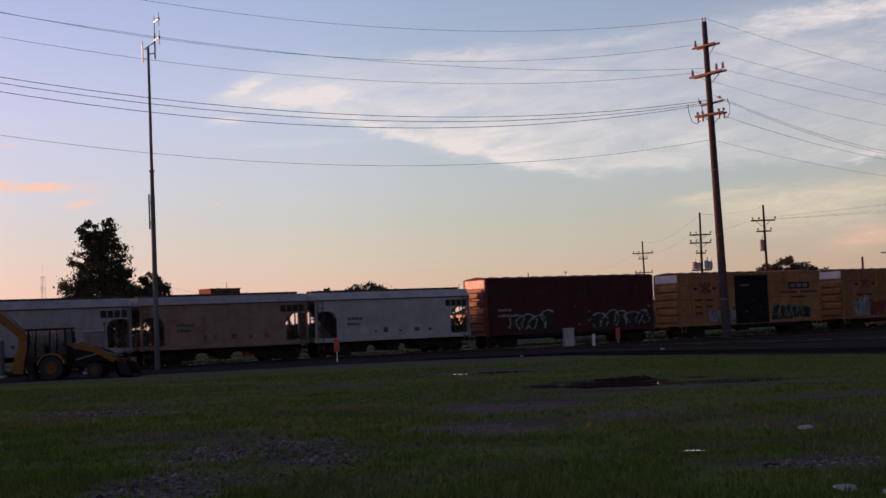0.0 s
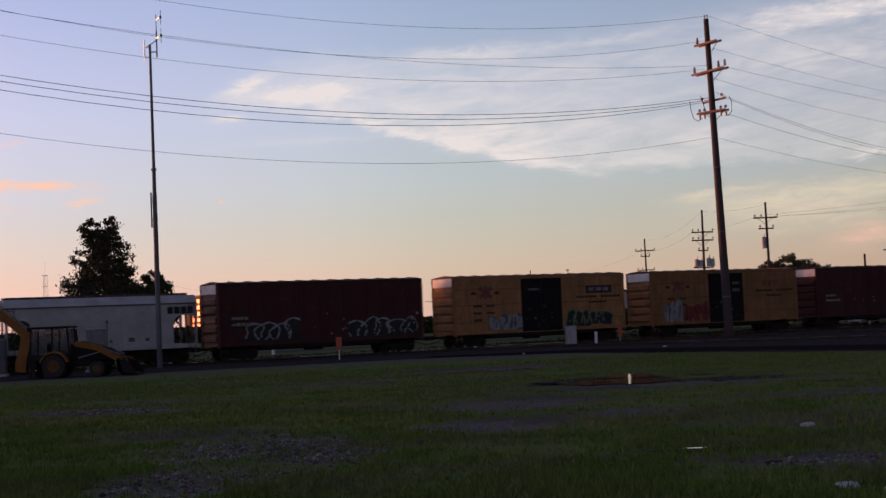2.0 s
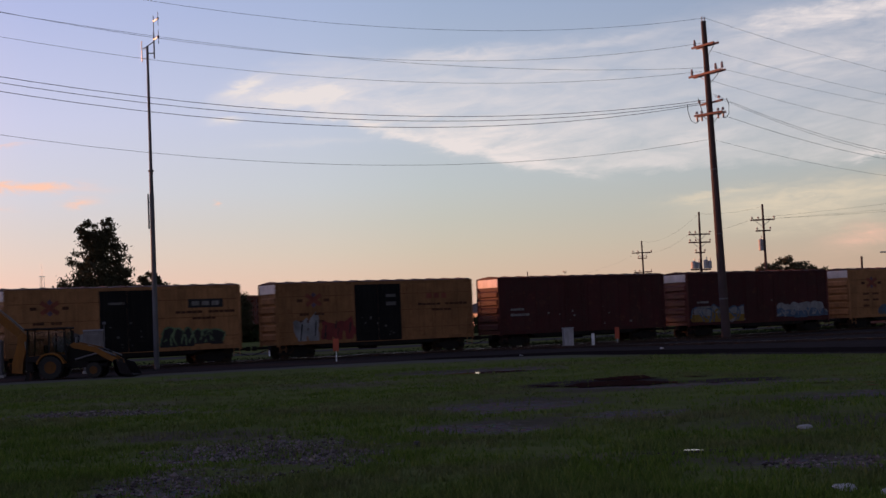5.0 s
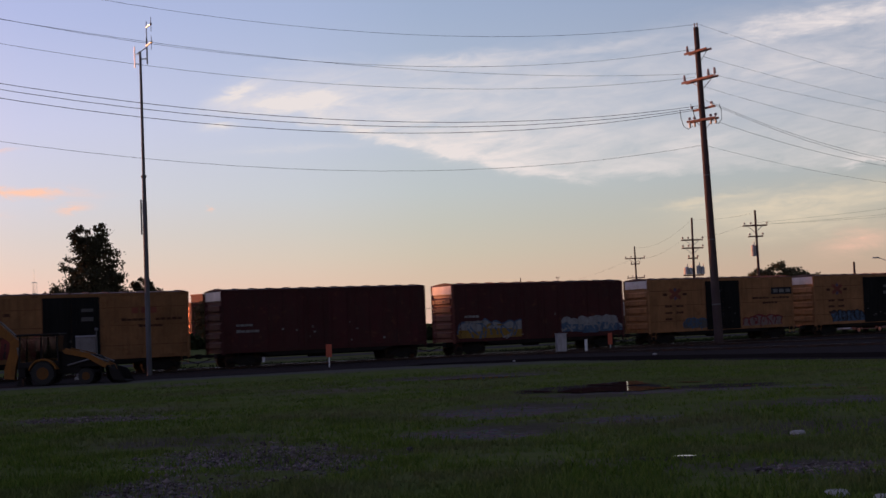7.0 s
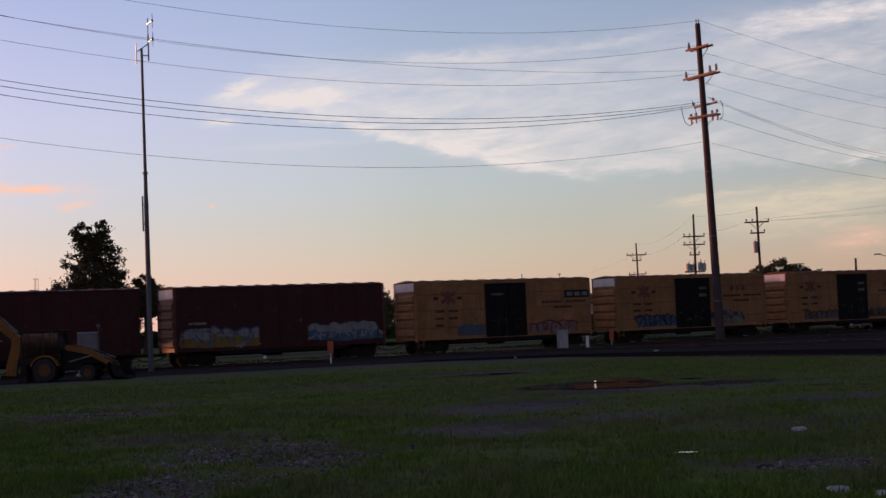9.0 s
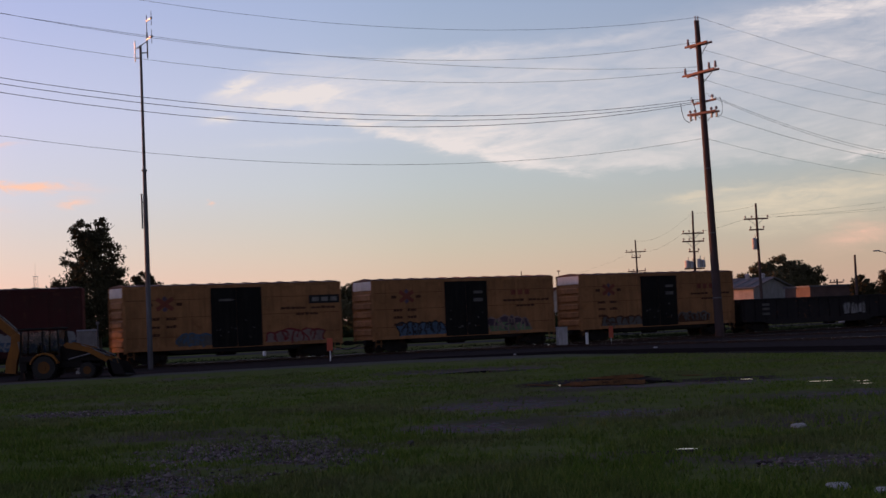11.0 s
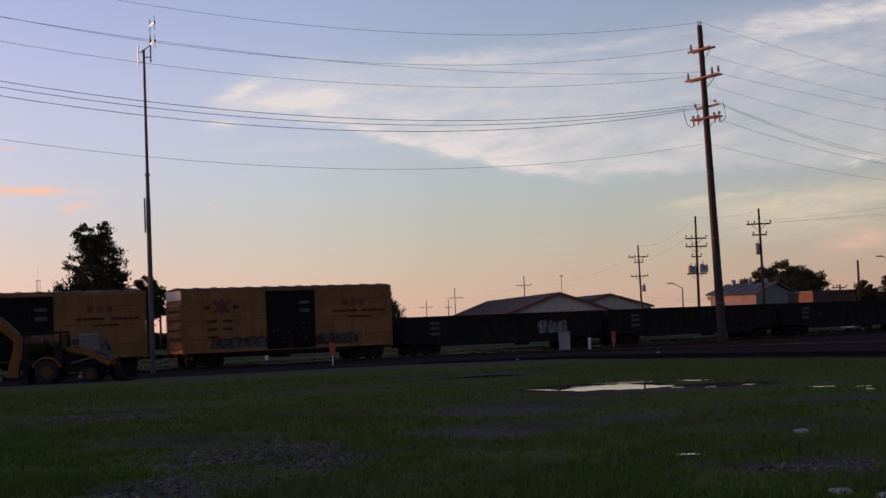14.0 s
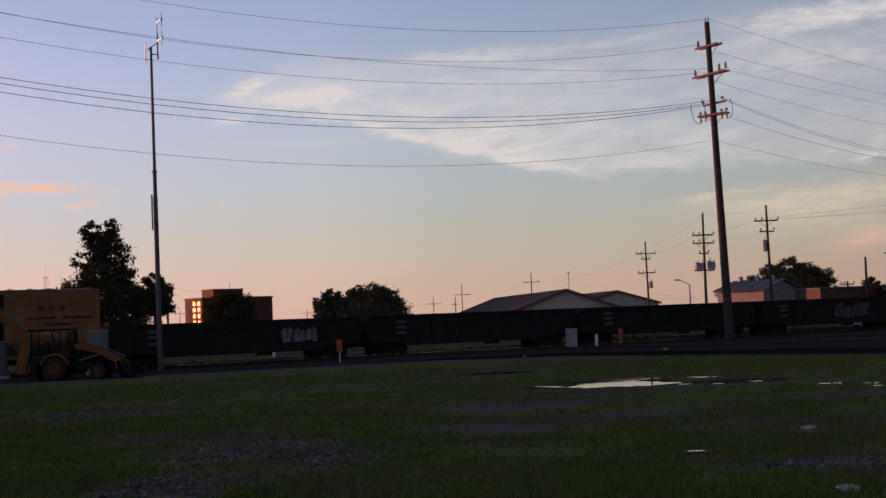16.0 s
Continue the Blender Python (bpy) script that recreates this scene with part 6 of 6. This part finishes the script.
def tree(name, x, y, h, trunk_h, blobs, leaves, seed, mat="leaf", size=0.24, label="dark leafy tree", r=0.28):
    """A tapered trunk with limbs and a crown of many leaves. blobs: (dx, dy, z, rx, rz) clumps of the crown."""
    t = empty(name, pose(x, y, 0), label, "tree")
    rng = random.Random(seed)
    bm = BM()
    top = max(b[2] for b in blobs)
    tube(bm, (0, 0, -0.2), (0.1, 0, trunk_h), r * 1.3, r * 0.8, n=9, caps=False)
    tube(bm, (0.1, 0, trunk_h), (0, 0, top), r * 0.8, r * 0.15, n=7)
    for dx, dy, z, rx, rz in blobs:
        z0 = min(max(trunk_h * 0.8, z - rx * 0.9 - 0.3 * abs(dx)), top * 0.8)
        tube(bm, (0.05, 0, z0), (dx, dy, z), r * 0.4, r * 0.07, n=6)
        for _ in range(4):
            a, e = rng.uniform(0, 6.28), rng.uniform(-0.3, 0.9)
            tube(bm, (dx * 0.6, dy * 0.6, z0 + (z - z0) * 0.6), (dx + rx * 0.9 * math.cos(a), dy + rx * 0.9 * math.sin(a), z + rz * 0.8 * math.sin(e)), r * 0.16, r * 0.04, n=5)
    part("trunk", tidy(bm), "bark", t)
    g = np.random.RandomState(seed)
    weight = np.array([b[3] ** 2 * b[4] for b in blobs])
    weight = weight / weight.sum()
    V, F = [], []
    for (dx, dy, z, rx, rz), wgt in zip(blobs, weight):
        n = int(leaves * wgt)
        nc = max(6, n // 34)
        # twigs: clusters near the clump's skin, leaves round each twig
        d = g.normal(0, 1, (nc, 3))
        d /= np.linalg.norm(d, axis=1)[:, None]
        rad = g.uniform(0.45, 1.08, (nc, 1)) ** 0.7
        centre = np.array([dx, dy, z]) + d * rad * np.array([rx, rx, rz])
        pick = g.randint(0, nc, n)
        c = centre[pick] + g.normal(0, 1, (n, 3)) * np.array([0.30, 0.30, 0.20]) * max(0.6, min(1.6, rx / 2))
        u = g.normal(0, 1, (n, 3))
        u /= np.linalg.norm(u, axis=1)[:, None]
        w = np.cross(u, g.normal(0, 1, (n, 3)))
        w /= np.linalg.norm(w, axis=1)[:, None] + 1e-6
        s = g.uniform(0.6, 1.2, (n, 1)) * size
        q = np.stack([c - u * s, c - w * s * 0.45, c + u * s, c + w * s * 0.45], 1).reshape(-1, 3)
        b0 = len(V)
        V += q.tolist()
        F += [(b0 + 4 * i, b0 + 4 * i + 1, b0 + 4 * i + 2, b0 + 4 * i + 3) for i in range(n)]
    me = bpy.data.meshes.new("crown")
    me.from_pydata(V, [], F)
    me.materials.append(M[mat])
    o = new("crown", me)
    o.parent = t
    return t


tree("tree", -36.20, 150.0, 11.8, 2.6, spread([(-1.05, 0, 10.75, 0.95, 0.8), (-0.2, 0, 10.0, 1.3, 0.9), (-0.25, 0, 10.6, 0.95, 0.8), (0.65, 0.3, 10.95, 0.95, 0.75), (-0.5, 0, 9.4, 1.5, 1.1), (0.2, 0.5, 8.6, 1.7, 1.1), (-1.9, 0, 8.2, 1.1, 0.7), (-0.2, 0, 7.2, 2.1, 1.1), (-2.0, 0.3, 6.2, 1.6, 0.9), (1.2, 0, 6.8, 1.4, 0.9), (-0.3, 0, 5.4, 2.9, 1.4), (1.6, 0.4, 5.0, 2.0, 1.3), (0.4, 0, 3.6, 3.1, 1.4)], 1.304), 30000, 11, size=0.2, label="tall dark leafy tree with a ragged crown")
tree("tree", -31.83, 152.6, 7.2, 1.8, spread([(0.0, 0, 6.5, 0.75, 0.65), (0.5, 0, 5.6, 1.1, 0.8), (-0.6, 0, 4.9, 1.3, 0.9), (0.3, 0, 4.4, 1.4, 0.7)], 1.304), 9000, 12, size=0.21, label="smaller dark leafy tree beside a taller one")
tree("tree", -40.96, 151.3, 5.0, 1.2, spread([(0, 0, 4.3, 1.0, 0.9), (1.2, 0, 3.4, 1.5, 1.0), (-1.2, 0, 3.2, 1.0, 0.9)], 1.304), 7000, 13, size=0.21, label="low dark leafy tree behind the train")
tree("tree", -31.0, 200, 7.6, 2.0, [(0, 0, 6.4, 2.0, 1.1), (-1.2, 0, 5.6, 2.1, 1.4), (1.4, 0, 5.4, 2.2, 1.5), (0, 0, 4.0, 3.4, 1.6), (0.3, 0, 2.6, 3.2, 1.4)], 14000, 14, size=0.22, label="round dark tree in front of an apartment block")
tree("tree", -9.6, 170, 7.2, 1.8, [(0, 0, 6.2, 1.6, 0.9), (-1.4, 0, 5.6, 1.5, 1.0), (1.6, 0, 5.7, 1.7, 0.9), (2.6, 0, 4.9, 1.6, 1.0), (0.3, 0, 4.6, 3.2, 1.4), (3.4, 0, 3.8, 1.8, 1.0), (0.5, 0, 3.2, 3.8, 1.5)], 18000, 15, "leaf_warm", size=0.2, label="broad dark leafy tree behind the tracks")
tree("tree", -14.2, 172, 6.4, 1.8, [(0, 0, 5.7, 1.1, 0.8), (-0.9, 0, 4.9, 1.2, 1.0), (0.7, 0, 4.6, 1.3, 1.1), (-0.3, 0, 3.6, 1.8, 1.1)], 6500, 16, "leaf_warm", size=0.22, label="thin yellowish-green tree behind the tracks")
tree("tree", 51.5, 212, 9.3, 2.4, [(0, 0, 8.2, 1.8, 1.1), (-2.4, 0, 7.2, 1.9, 1.2), (2.4, 0, 7.2, 2.0, 1.3), (4.8, 0, 6.2, 1.9, 1.4), (-4.8, 0, 6.0, 1.8, 1.0), (0, 0, 5.6, 4.2, 1.7), (4.6, 0, 4.2, 2.4, 1.4), (-6.6, 0, 5.0, 1.8, 0.9), (-9.0, 0, 4.3, 1.9, 0.9)], 22000, 17, "leaf_warm", size=0.24, label="wide dark leafy tree behind a workshop")
tree("tree", 50.4, 168, 5.3, 1.4, [(0, 0, 4.4, 1.0, 0.8), (0.4, 0, 3.4, 1.5, 1.0)], 2600, 18, label="small leafy tree by the road")
tree("tree", 54.6, 170, 6.4, 1.4, [(0, 0, 5.2, 1.3, 1.0), (1.6, 0, 4.6, 1.5, 1.1), (0.5, 0, 3.5, 2.4, 1.2)], 4200, 19, label="leafy tree by the road")
# low trees added out of view, shading the lower part of the train
for i in range(6):
    tree("tree", -127 + 0.4067 * (-5 + 4 * i), 153.5 + 0.9135 * (-5 + 4 * i), 9.0, 1.5, [(0, 0, 7.4, 2.4, 1.5), (-0.6, -1.4, 6.2, 2.4, 2.0), (0.6, 1.4, 6.1, 2.4, 2.0), (0, 0, 3.0, 3.0, 2.4)], 7000, 80 + i, size=0.5, label="low unseen leafy tree added to shade the train's lower part")


def sun_block_tree(k, hx, seed):
    """One tree of the unseen row added to block the low sun, k metres along it."""
    tree("tree", -121 + 0.4067 * k, 151.5 + 0.9135 * k, hx, 2.0, [(0, 0, hx - 1.4, 2.0, 1.4), (-1.3, -2.4, hx - 2.8, 2.4, 1.9), (1.3, 2.4, hx - 2.9, 2.4, 1.9), (0, 0, hx - 4.4, 3.4, 2.4), (0, 0, 2.8, 3.6, 2.4)], 6000, seed, size=0.6, label="unseen leafy tree in a row added to block the low sun")


# unseen trees added far left to block the low sun; two gaps pass it
for i in range(22):
    k = -86 + 7.4 * i
    hx = 12.6 + 1.1 * math.sin(i * 1.9)
    if -2.5 < k < 12.5:
        hx = 9.3
    elif 28 < k < 52:
        hx = 9.1
    sun_block_tree(k, hx, 40 + i)
# taller unseen trees that narrow the sunlit gaps
for i, k in enumerate((-1.2, 14.8, 25.3)):
    sun_block_tree(k, 12.2 + 0.4 * i, 70 + i)


# ---- a car parked behind the railway ----
def parked_car(x, y, yaw, paint, label):
    c = empty("car", pose(x, y, 0, 0, 0, yaw), label, "car")
    bm = BM()
    prism(bm, [(-2.2, 0.35), (-2.25, 0.62), (-2.15, 0.88), (-1.5, 0.95), (1.0, 0.95), (2.0, 0.82), (2.22, 0.62), (2.2, 0.35)], "y", -0.86, 0.86)
    part("body", tidy(bm), paint, c)
    bm = BM()
    prism(bm, [(-1.55, 0.95), (-1.0, 1.40), (0.25, 1.43), (1.05, 0.95)], "y", -0.74, 0.74)
    part("cabin", tidy(bm), paint, c)
    for sy in (-1, 1):
        for pts in ([(-1.35, 0.98), (-0.95, 1.34), (-0.4, 1.36), (-0.4, 0.98)], [(-0.32, 0.98), (-0.32, 1.36), (0.2, 1.37), (0.85, 0.98)]):
            bm = BM()
            prism(bm, pts, "y", sy * 0.75 - 0.006, sy * 0.75 + 0.006)
            part("window", tidy(bm), "window", c, "dark side window")
        for wx in (-1.35, 1.35):
            bm = BM()
            tube(bm, (0, -0.1, 0), (0, 0.1, 0), 0.31, n=20)
            w = part("wheel", tidy(bm), "rubber", c, "black tyre", pose(wx, sy * 0.80, 0.31))
            bm = BM()
            tube(bm, (0, sy * 0.1, 0), (0, sy * 0.13, 0), 0.20, 0.17, n=16)
            part("hubcap", tidy(bm), "bright_metal", w, "bright hubcap")
        bm = BM()
        box(bm, 2.12, 2.235, sy * 0.66 - 0.16, sy * 0.66 + 0.16, 0.62, 0.76, 0.02)
        part("headlight", tidy(bm), "bright_metal", c)
        bm = BM()
        box(bm, -2.235, -2.15, sy * 0.68 - 0.14, sy * 0.68 + 0.14, 0.66, 0.82, 0.02)
        part("tail_light", tidy(bm), "trim_red", c)
    for sx in (-1, 1):
        bm = BM()
        box(bm, sx * 2.24 - 0.06, sx * 2.24 + 0.06, -0.82, 0.82, 0.38, 0.54, 0.03)
        part("bumper", tidy(bm), "galv", c, "grey bumper")


parked_car(39.2, 130.5, 30, "cabinet_pale", "pale parked car behind the railway")


# ---- puddles, stones, gravel, grass ----
def water_material():
    mt = bpy.data.materials.new("standing_rainwater")
    mt.use_nodes = True
    t = mt.node_tree
    t.nodes.clear()
    N = Nodes(t)
    P = N.add("ShaderNodeTexCoord").outputs["Object"]
    p = N.add("ShaderNodeBsdfPrincipled", {"Base Color": (0.015, 0.013, 0.011, 1), "Roughness": 0.03, "IOR": 1.33, "Specular IOR Level": 0.5})
    bp = N.add("ShaderNodeBump", {"Strength": 0.03, "Distance": 0.01, "Height": N.noise(P, 2.0, 2.0)})
    t.links.new(bp.outputs[0], p.inputs["Normal"])
    t.links.new(p.outputs[0], N.add("ShaderNodeOutputMaterial").inputs[0])
    return mt


M["water"] = water_material()


def puddle(cx, cy, w, d, seed, z=0.03, label="shallow puddle of rainwater reflecting the sky", turn=0):
    rng = random.Random(seed)
    n = 64
    ph = [rng.uniform(0, 6.28) for _ in range(6)]
    bm = BM()
    vs = []
    for i in range(n):
        a = 2 * math.pi * i / n
        r = 1 + 0.16 * math.sin(2 * a + ph[0]) + 0.14 * math.sin(3 * a + ph[1]) + 0.10 * math.sin(5 * a + ph[2]) + 0.08 * math.sin(9 * a + ph[3]) + 0.07 * math.sin(14 * a + ph[4]) + rng.uniform(-0.05, 0.05)
        vs.append(bm.verts.new((w / 2 * r * math.cos(a), d / 2 * r * math.sin(a), 0)))
    f = bm.faces.new(vs)
    f.normal_update()
    bmesh.ops.triangulate(bm, faces=[f])
    ob = part("puddle", bm, "water", at=pose(cx, cy, z, 0, 0, turn))
    tagged(ob, label, "puddle", "rain puddles")


PUDDLES = [
    (5.75, 47.8, 2.9, 4.0, 3, 0), (6.5, 51.4, 1.9, 3.0, 14, 0), (3.35, 47.9, 0.40, 2.0, 4, 36), (8.9, 50.5, 1.25, 0.5, 6, -40), (7.6, 46.2, 0.4, 0.35, 9, 0),
    (8.6, 45.7, 0.35, 0.3, 11, 0), (10.0, 46.3, 0.4, 0.35, 5, 0), (11.6, 43.4, 0.7, 0.4, 7, 0), (12.7, 42.7, 0.4, 0.3, 8, 0), (12.4, 41.3, 0.35, 0.3, 10, 0),
]
for px, py, pw, pd, ps, turn in PUDDLES:
    puddle(px, py, pw, pd, ps, turn=turn)
puddle(4.15, 24.35, 0.34, 0.18, 12, 0.05)
puddle(2.2, 61.0, 3.1, 2.6, 13, 0.03, "dark muddy puddle in the grass")


def stone(x, y, w, d, h, seed, label="pale slab of broken concrete in the grass", mat="stone"):
    bm = BM()
    bmesh.ops.create_icosphere(bm, subdivisions=3, radius=0.5)
    for v in bm.verts:
        k = 1 + 0.25 * noise.noise(v.co * 2.2 + Vector((seed, 0, 0))) + 0.1 * noise.noise(v.co * 6 + Vector((0, seed, 0)))
        v.co = Vector((v.co.x * w * k, v.co.y * d * k, max(-0.25, min(0.32, v.co.z)) * h * 1.5 * k))
    ob = part("stone", bm, mat, at=pose(x, y, height(x, y) + 0.03, 0, 0, seed * 40), smooth=False)
    tagged(ob, label, "stone", "loose stones")


stone(7.21, 28.7, 0.36, 0.28, 0.09, 1)
stone(5.12, 18.5, 0.52, 0.30, 0.08, 2)
stone(5.55, 17.9, 0.3, 0.3, 0.1, 3)
stone(13.2, 86.5, 0.26, 0.2, 0.14, 4, "small pale scrap beside the rails")
stone(4.4, 83.5, 0.2, 0.16, 0.12, 5, "small pale scrap beside the rails")
stone(-0.65, 27.6, 0.16, 0.14, 0.14, 6, "dark fist-sized stone on gravel", "dirt")


def in_patch(x, y):
    best = 0.0
    for gx, gy, gw, gh in PATCHES:
        best = max(best, math.exp(-((x - gx) / gw) ** 2 - ((y - gy) / gh) ** 2))
    return best + 0.55 * noise.noise(Vector((x * 0.9, y * 0.9, 5.0)))


def make_gravel():
    rng = np.random.RandomState(2)
    V, F = [], []
    octa = np.array([(1, 0, 0), (0, 1, 0), (-1, 0, 0), (0, -1, 0), (0, 0, 1), (0, 0, -1)], float)
    tri = ((0, 1, 4), (1, 2, 4), (2, 3, 4), (3, 0, 4), (1, 0, 5), (2, 1, 5), (3, 2, 5), (0, 3, 5))
    made = 0
    for gx, gy, gw, gh in PATCHES[:4] + PATCHES[9:10]:
        for _ in range(int(330 * gw * gh)):
            x, y = gx + rng.normal(0, 0.8) * gw, gy + rng.normal(0, 0.8) * gh
            if y < 15 or in_patch(x, y) < 0.40 + 0.4 * rng.rand() or made > 16000:
                continue
            s = 0.014 + 0.030 * rng.rand() ** 2 + (0.03 if rng.rand() < 0.04 else 0)
            a = rng.rand() * 6.28
            R = np.array([[math.cos(a), -math.sin(a), 0], [math.sin(a), math.cos(a), 0], [0, 0, 1]])
            p = (octa * (s * rng.uniform(0.7, 1.4, 3)) * rng.uniform(0.6, 1.3, (6, 1)) * (1, 1, 0.7)) @ R.T + (x, y, height(x, y) + s * 0.4)
            b = len(V)
            V += p.tolist()
            F += [(b + i, b + j, b + k) for i, j, k in tri]
            made += 1
    me = bpy.data.meshes.new("gravel")
    me.from_pydata(V, [], F)
    me.materials.append(M["gravel"])
    tagged(new("gravel", me), "loose grey gravel stones in bare patches", "gravel", kind="stuff")


def island_material(name, a, b, rough, patch=0.0, dry=(0.13, 0.105, 0.075)):
    mt = bpy.data.materials.new(name)
    mt.use_nodes = True
    t = mt.node_tree
    t.nodes.clear()
    N = Nodes(t)
    r = N.add("ShaderNodeNewGeometry").outputs["Random Per Island"]
    P = N.add("ShaderNodeTexCoord").outputs["Object"]
    col = N.mix(r, (*a, 1), (*b, 1))
    col = N.mix(N.m("MULTIPLY", N.span(N.noise(P, 0.5, 3.0), 0.4, 0.7), 0.4), col, (*[c * 0.5 for c in a], 1))
    col = N.mix(N.m("MULTIPLY", N.span(N.noise(P, 0.17, 4.0), 0.46, 0.62), patch), col, (*dry, 1))
    p = N.add("ShaderNodeBsdfPrincipled", {"Base Color": col, "Roughness": rough, "Specular IOR Level": 0.03})
    t.links.new(p.outputs[0], N.add("ShaderNodeOutputMaterial").inputs[0])
    return mt


M["gravel"] = island_material("grey_gravel", (0.045, 0.036, 0.034), (0.25, 0.205, 0.20), 0.9)
M["grass"] = island_material("rough_grass", (0.056, 0.108, 0.014), (0.148, 0.180, 0.040), 0.8, 0.6)
make_gravel()


def make_grass(count=190000):
    """Blades in tufts, thin on the gravel and in the puddles, denser near the camera."""
    rng = np.random.RandomState(7)
    V = np.empty((count, 3, 3))
    k = 0
    while k < count:
        y = 15 + 66 * rng.rand() ** 1.7
        x = (rng.rand() - 0.5) * (0.68 * y + 3)
        tuft = noise.noise(Vector((x * 0.35, y * 0.35, 1.0))) + 0.6 * noise.noise(Vector((x * 1.6, y * 1.6, 2.0)))
        if y > 22 and noise.noise(Vector((x * 0.10, y * 0.22, 7.0))) > 0.22 and rng.rand() > 0.35:
            continue
        if in_patch(x, y) > 0.45 and rng.rand() > 0.2:
            continue
        soil = max(math.exp(-((x - q[0]) / q[2]) ** 2 - ((y - q[1]) / q[3]) ** 2) for q in SOIL + MUD) + 0.5 * noise.noise(Vector((x * 0.8, y * 0.8, 4.0)))
        if soil > 0.4 and rng.rand() > 0.3:
            continue
        if tuft < -0.25 and y < 45 and rng.rand() > 0.3:
            continue
        if any(abs(x - q[0] * (1 - (q[1] - y) / q[1])) < q[2] * 0.6 and q[1] - q[3] / 2 - 1.9 < y < q[1] + q[3] / 2 + 0.2 for q in PUDDLES) and rng.rand() > 0.04:
            continue
        if y > 62 and x > 8 and y > 82 - (x - 7) * 1.35:
            continue
        if y > 71.5 + 0.4 * x and (y > 77.5 + 0.4 * x or rng.rand() > 0.12):
            continue
        for _ in range(min(3, count - k)):
            bx, by = x + rng.normal(0, 0.05), y + rng.normal(0, 0.05)
            h = (0.05 + 0.085 * rng.rand()) * (1 + 0.6 * max(0, tuft)) * (1.7 if rng.rand() < 0.03 else 1)
            a = rng.rand() * 6.28
            h *= 0.65 if y > 40 else 1.0
            w = 0.006 + 0.006 * rng.rand() + y * 0.00016
            z = height(bx, by)
            c, s = math.cos(a) * w, math.sin(a) * w
            V[k, 0] = (bx - c, by - s, z - 0.01)
            V[k, 1] = (bx + c, by + s, z - 0.01)
            V[k, 2] = (bx + rng.normal(0, 0.4) * h, by + rng.normal(0, 0.4) * h, z + h)
            k += 1
    me = bpy.data.meshes.new("grass")
    me.vertices.add(count * 3)
    me.vertices.foreach_set("co", V.ravel())
    me.loops.add(count * 3)
    me.loops.foreach_set("vertex_index", np.arange(count * 3))
    me.polygons.add(count)
    me.polygons.foreach_set("loop_start", np.arange(0, count * 3, 3))
    me.update(calc_edges=True)
    me.validate()
    me.materials.append(M["grass"])
    tagged(new("grass", me), "rough uneven dark green grass", "grass", kind="stuff")


make_grass()


# ---- motion ----
def motions():
    times = (0.0, 4.0, 8.0, 12.0, 16.0)
    for car, s in TRAIN:
        walk(car, [(t, on_line(s - SPEED * t - GAIN * t * t)) for t in times])
    # the wheels roll; all leading and all trailing wheelsets turn alike, so they share one track of keys
    sets = {}
    for car, s in TRAIN:
        for truck in car.children:
            if not truck.name.startswith("truck"):
                continue
            for axle in truck.children:
                sets.setdefault(round(axle.location.x, 2), []).append(axle)
    steps = [i / FPS for i in range(int(16 * FPS) + 1)]
    for x, axles in sets.items():
        rows = [(t, Matrix.Translation((x, 0, RAIL + 0.415)) @ Matrix.Rotation(-(SPEED * t + GAIN * t * t) / 0.445, 4, "Y")) for t in steps]
        walk(axles[0], rows)
        keys = axles[0].animation_data
        for axle in axles[1:]:
            axle.rotation_mode = "QUATERNION"
            own = axle.animation_data_create()
            own.action = keys.action
            own.action_slot = keys.action_slot


motions()
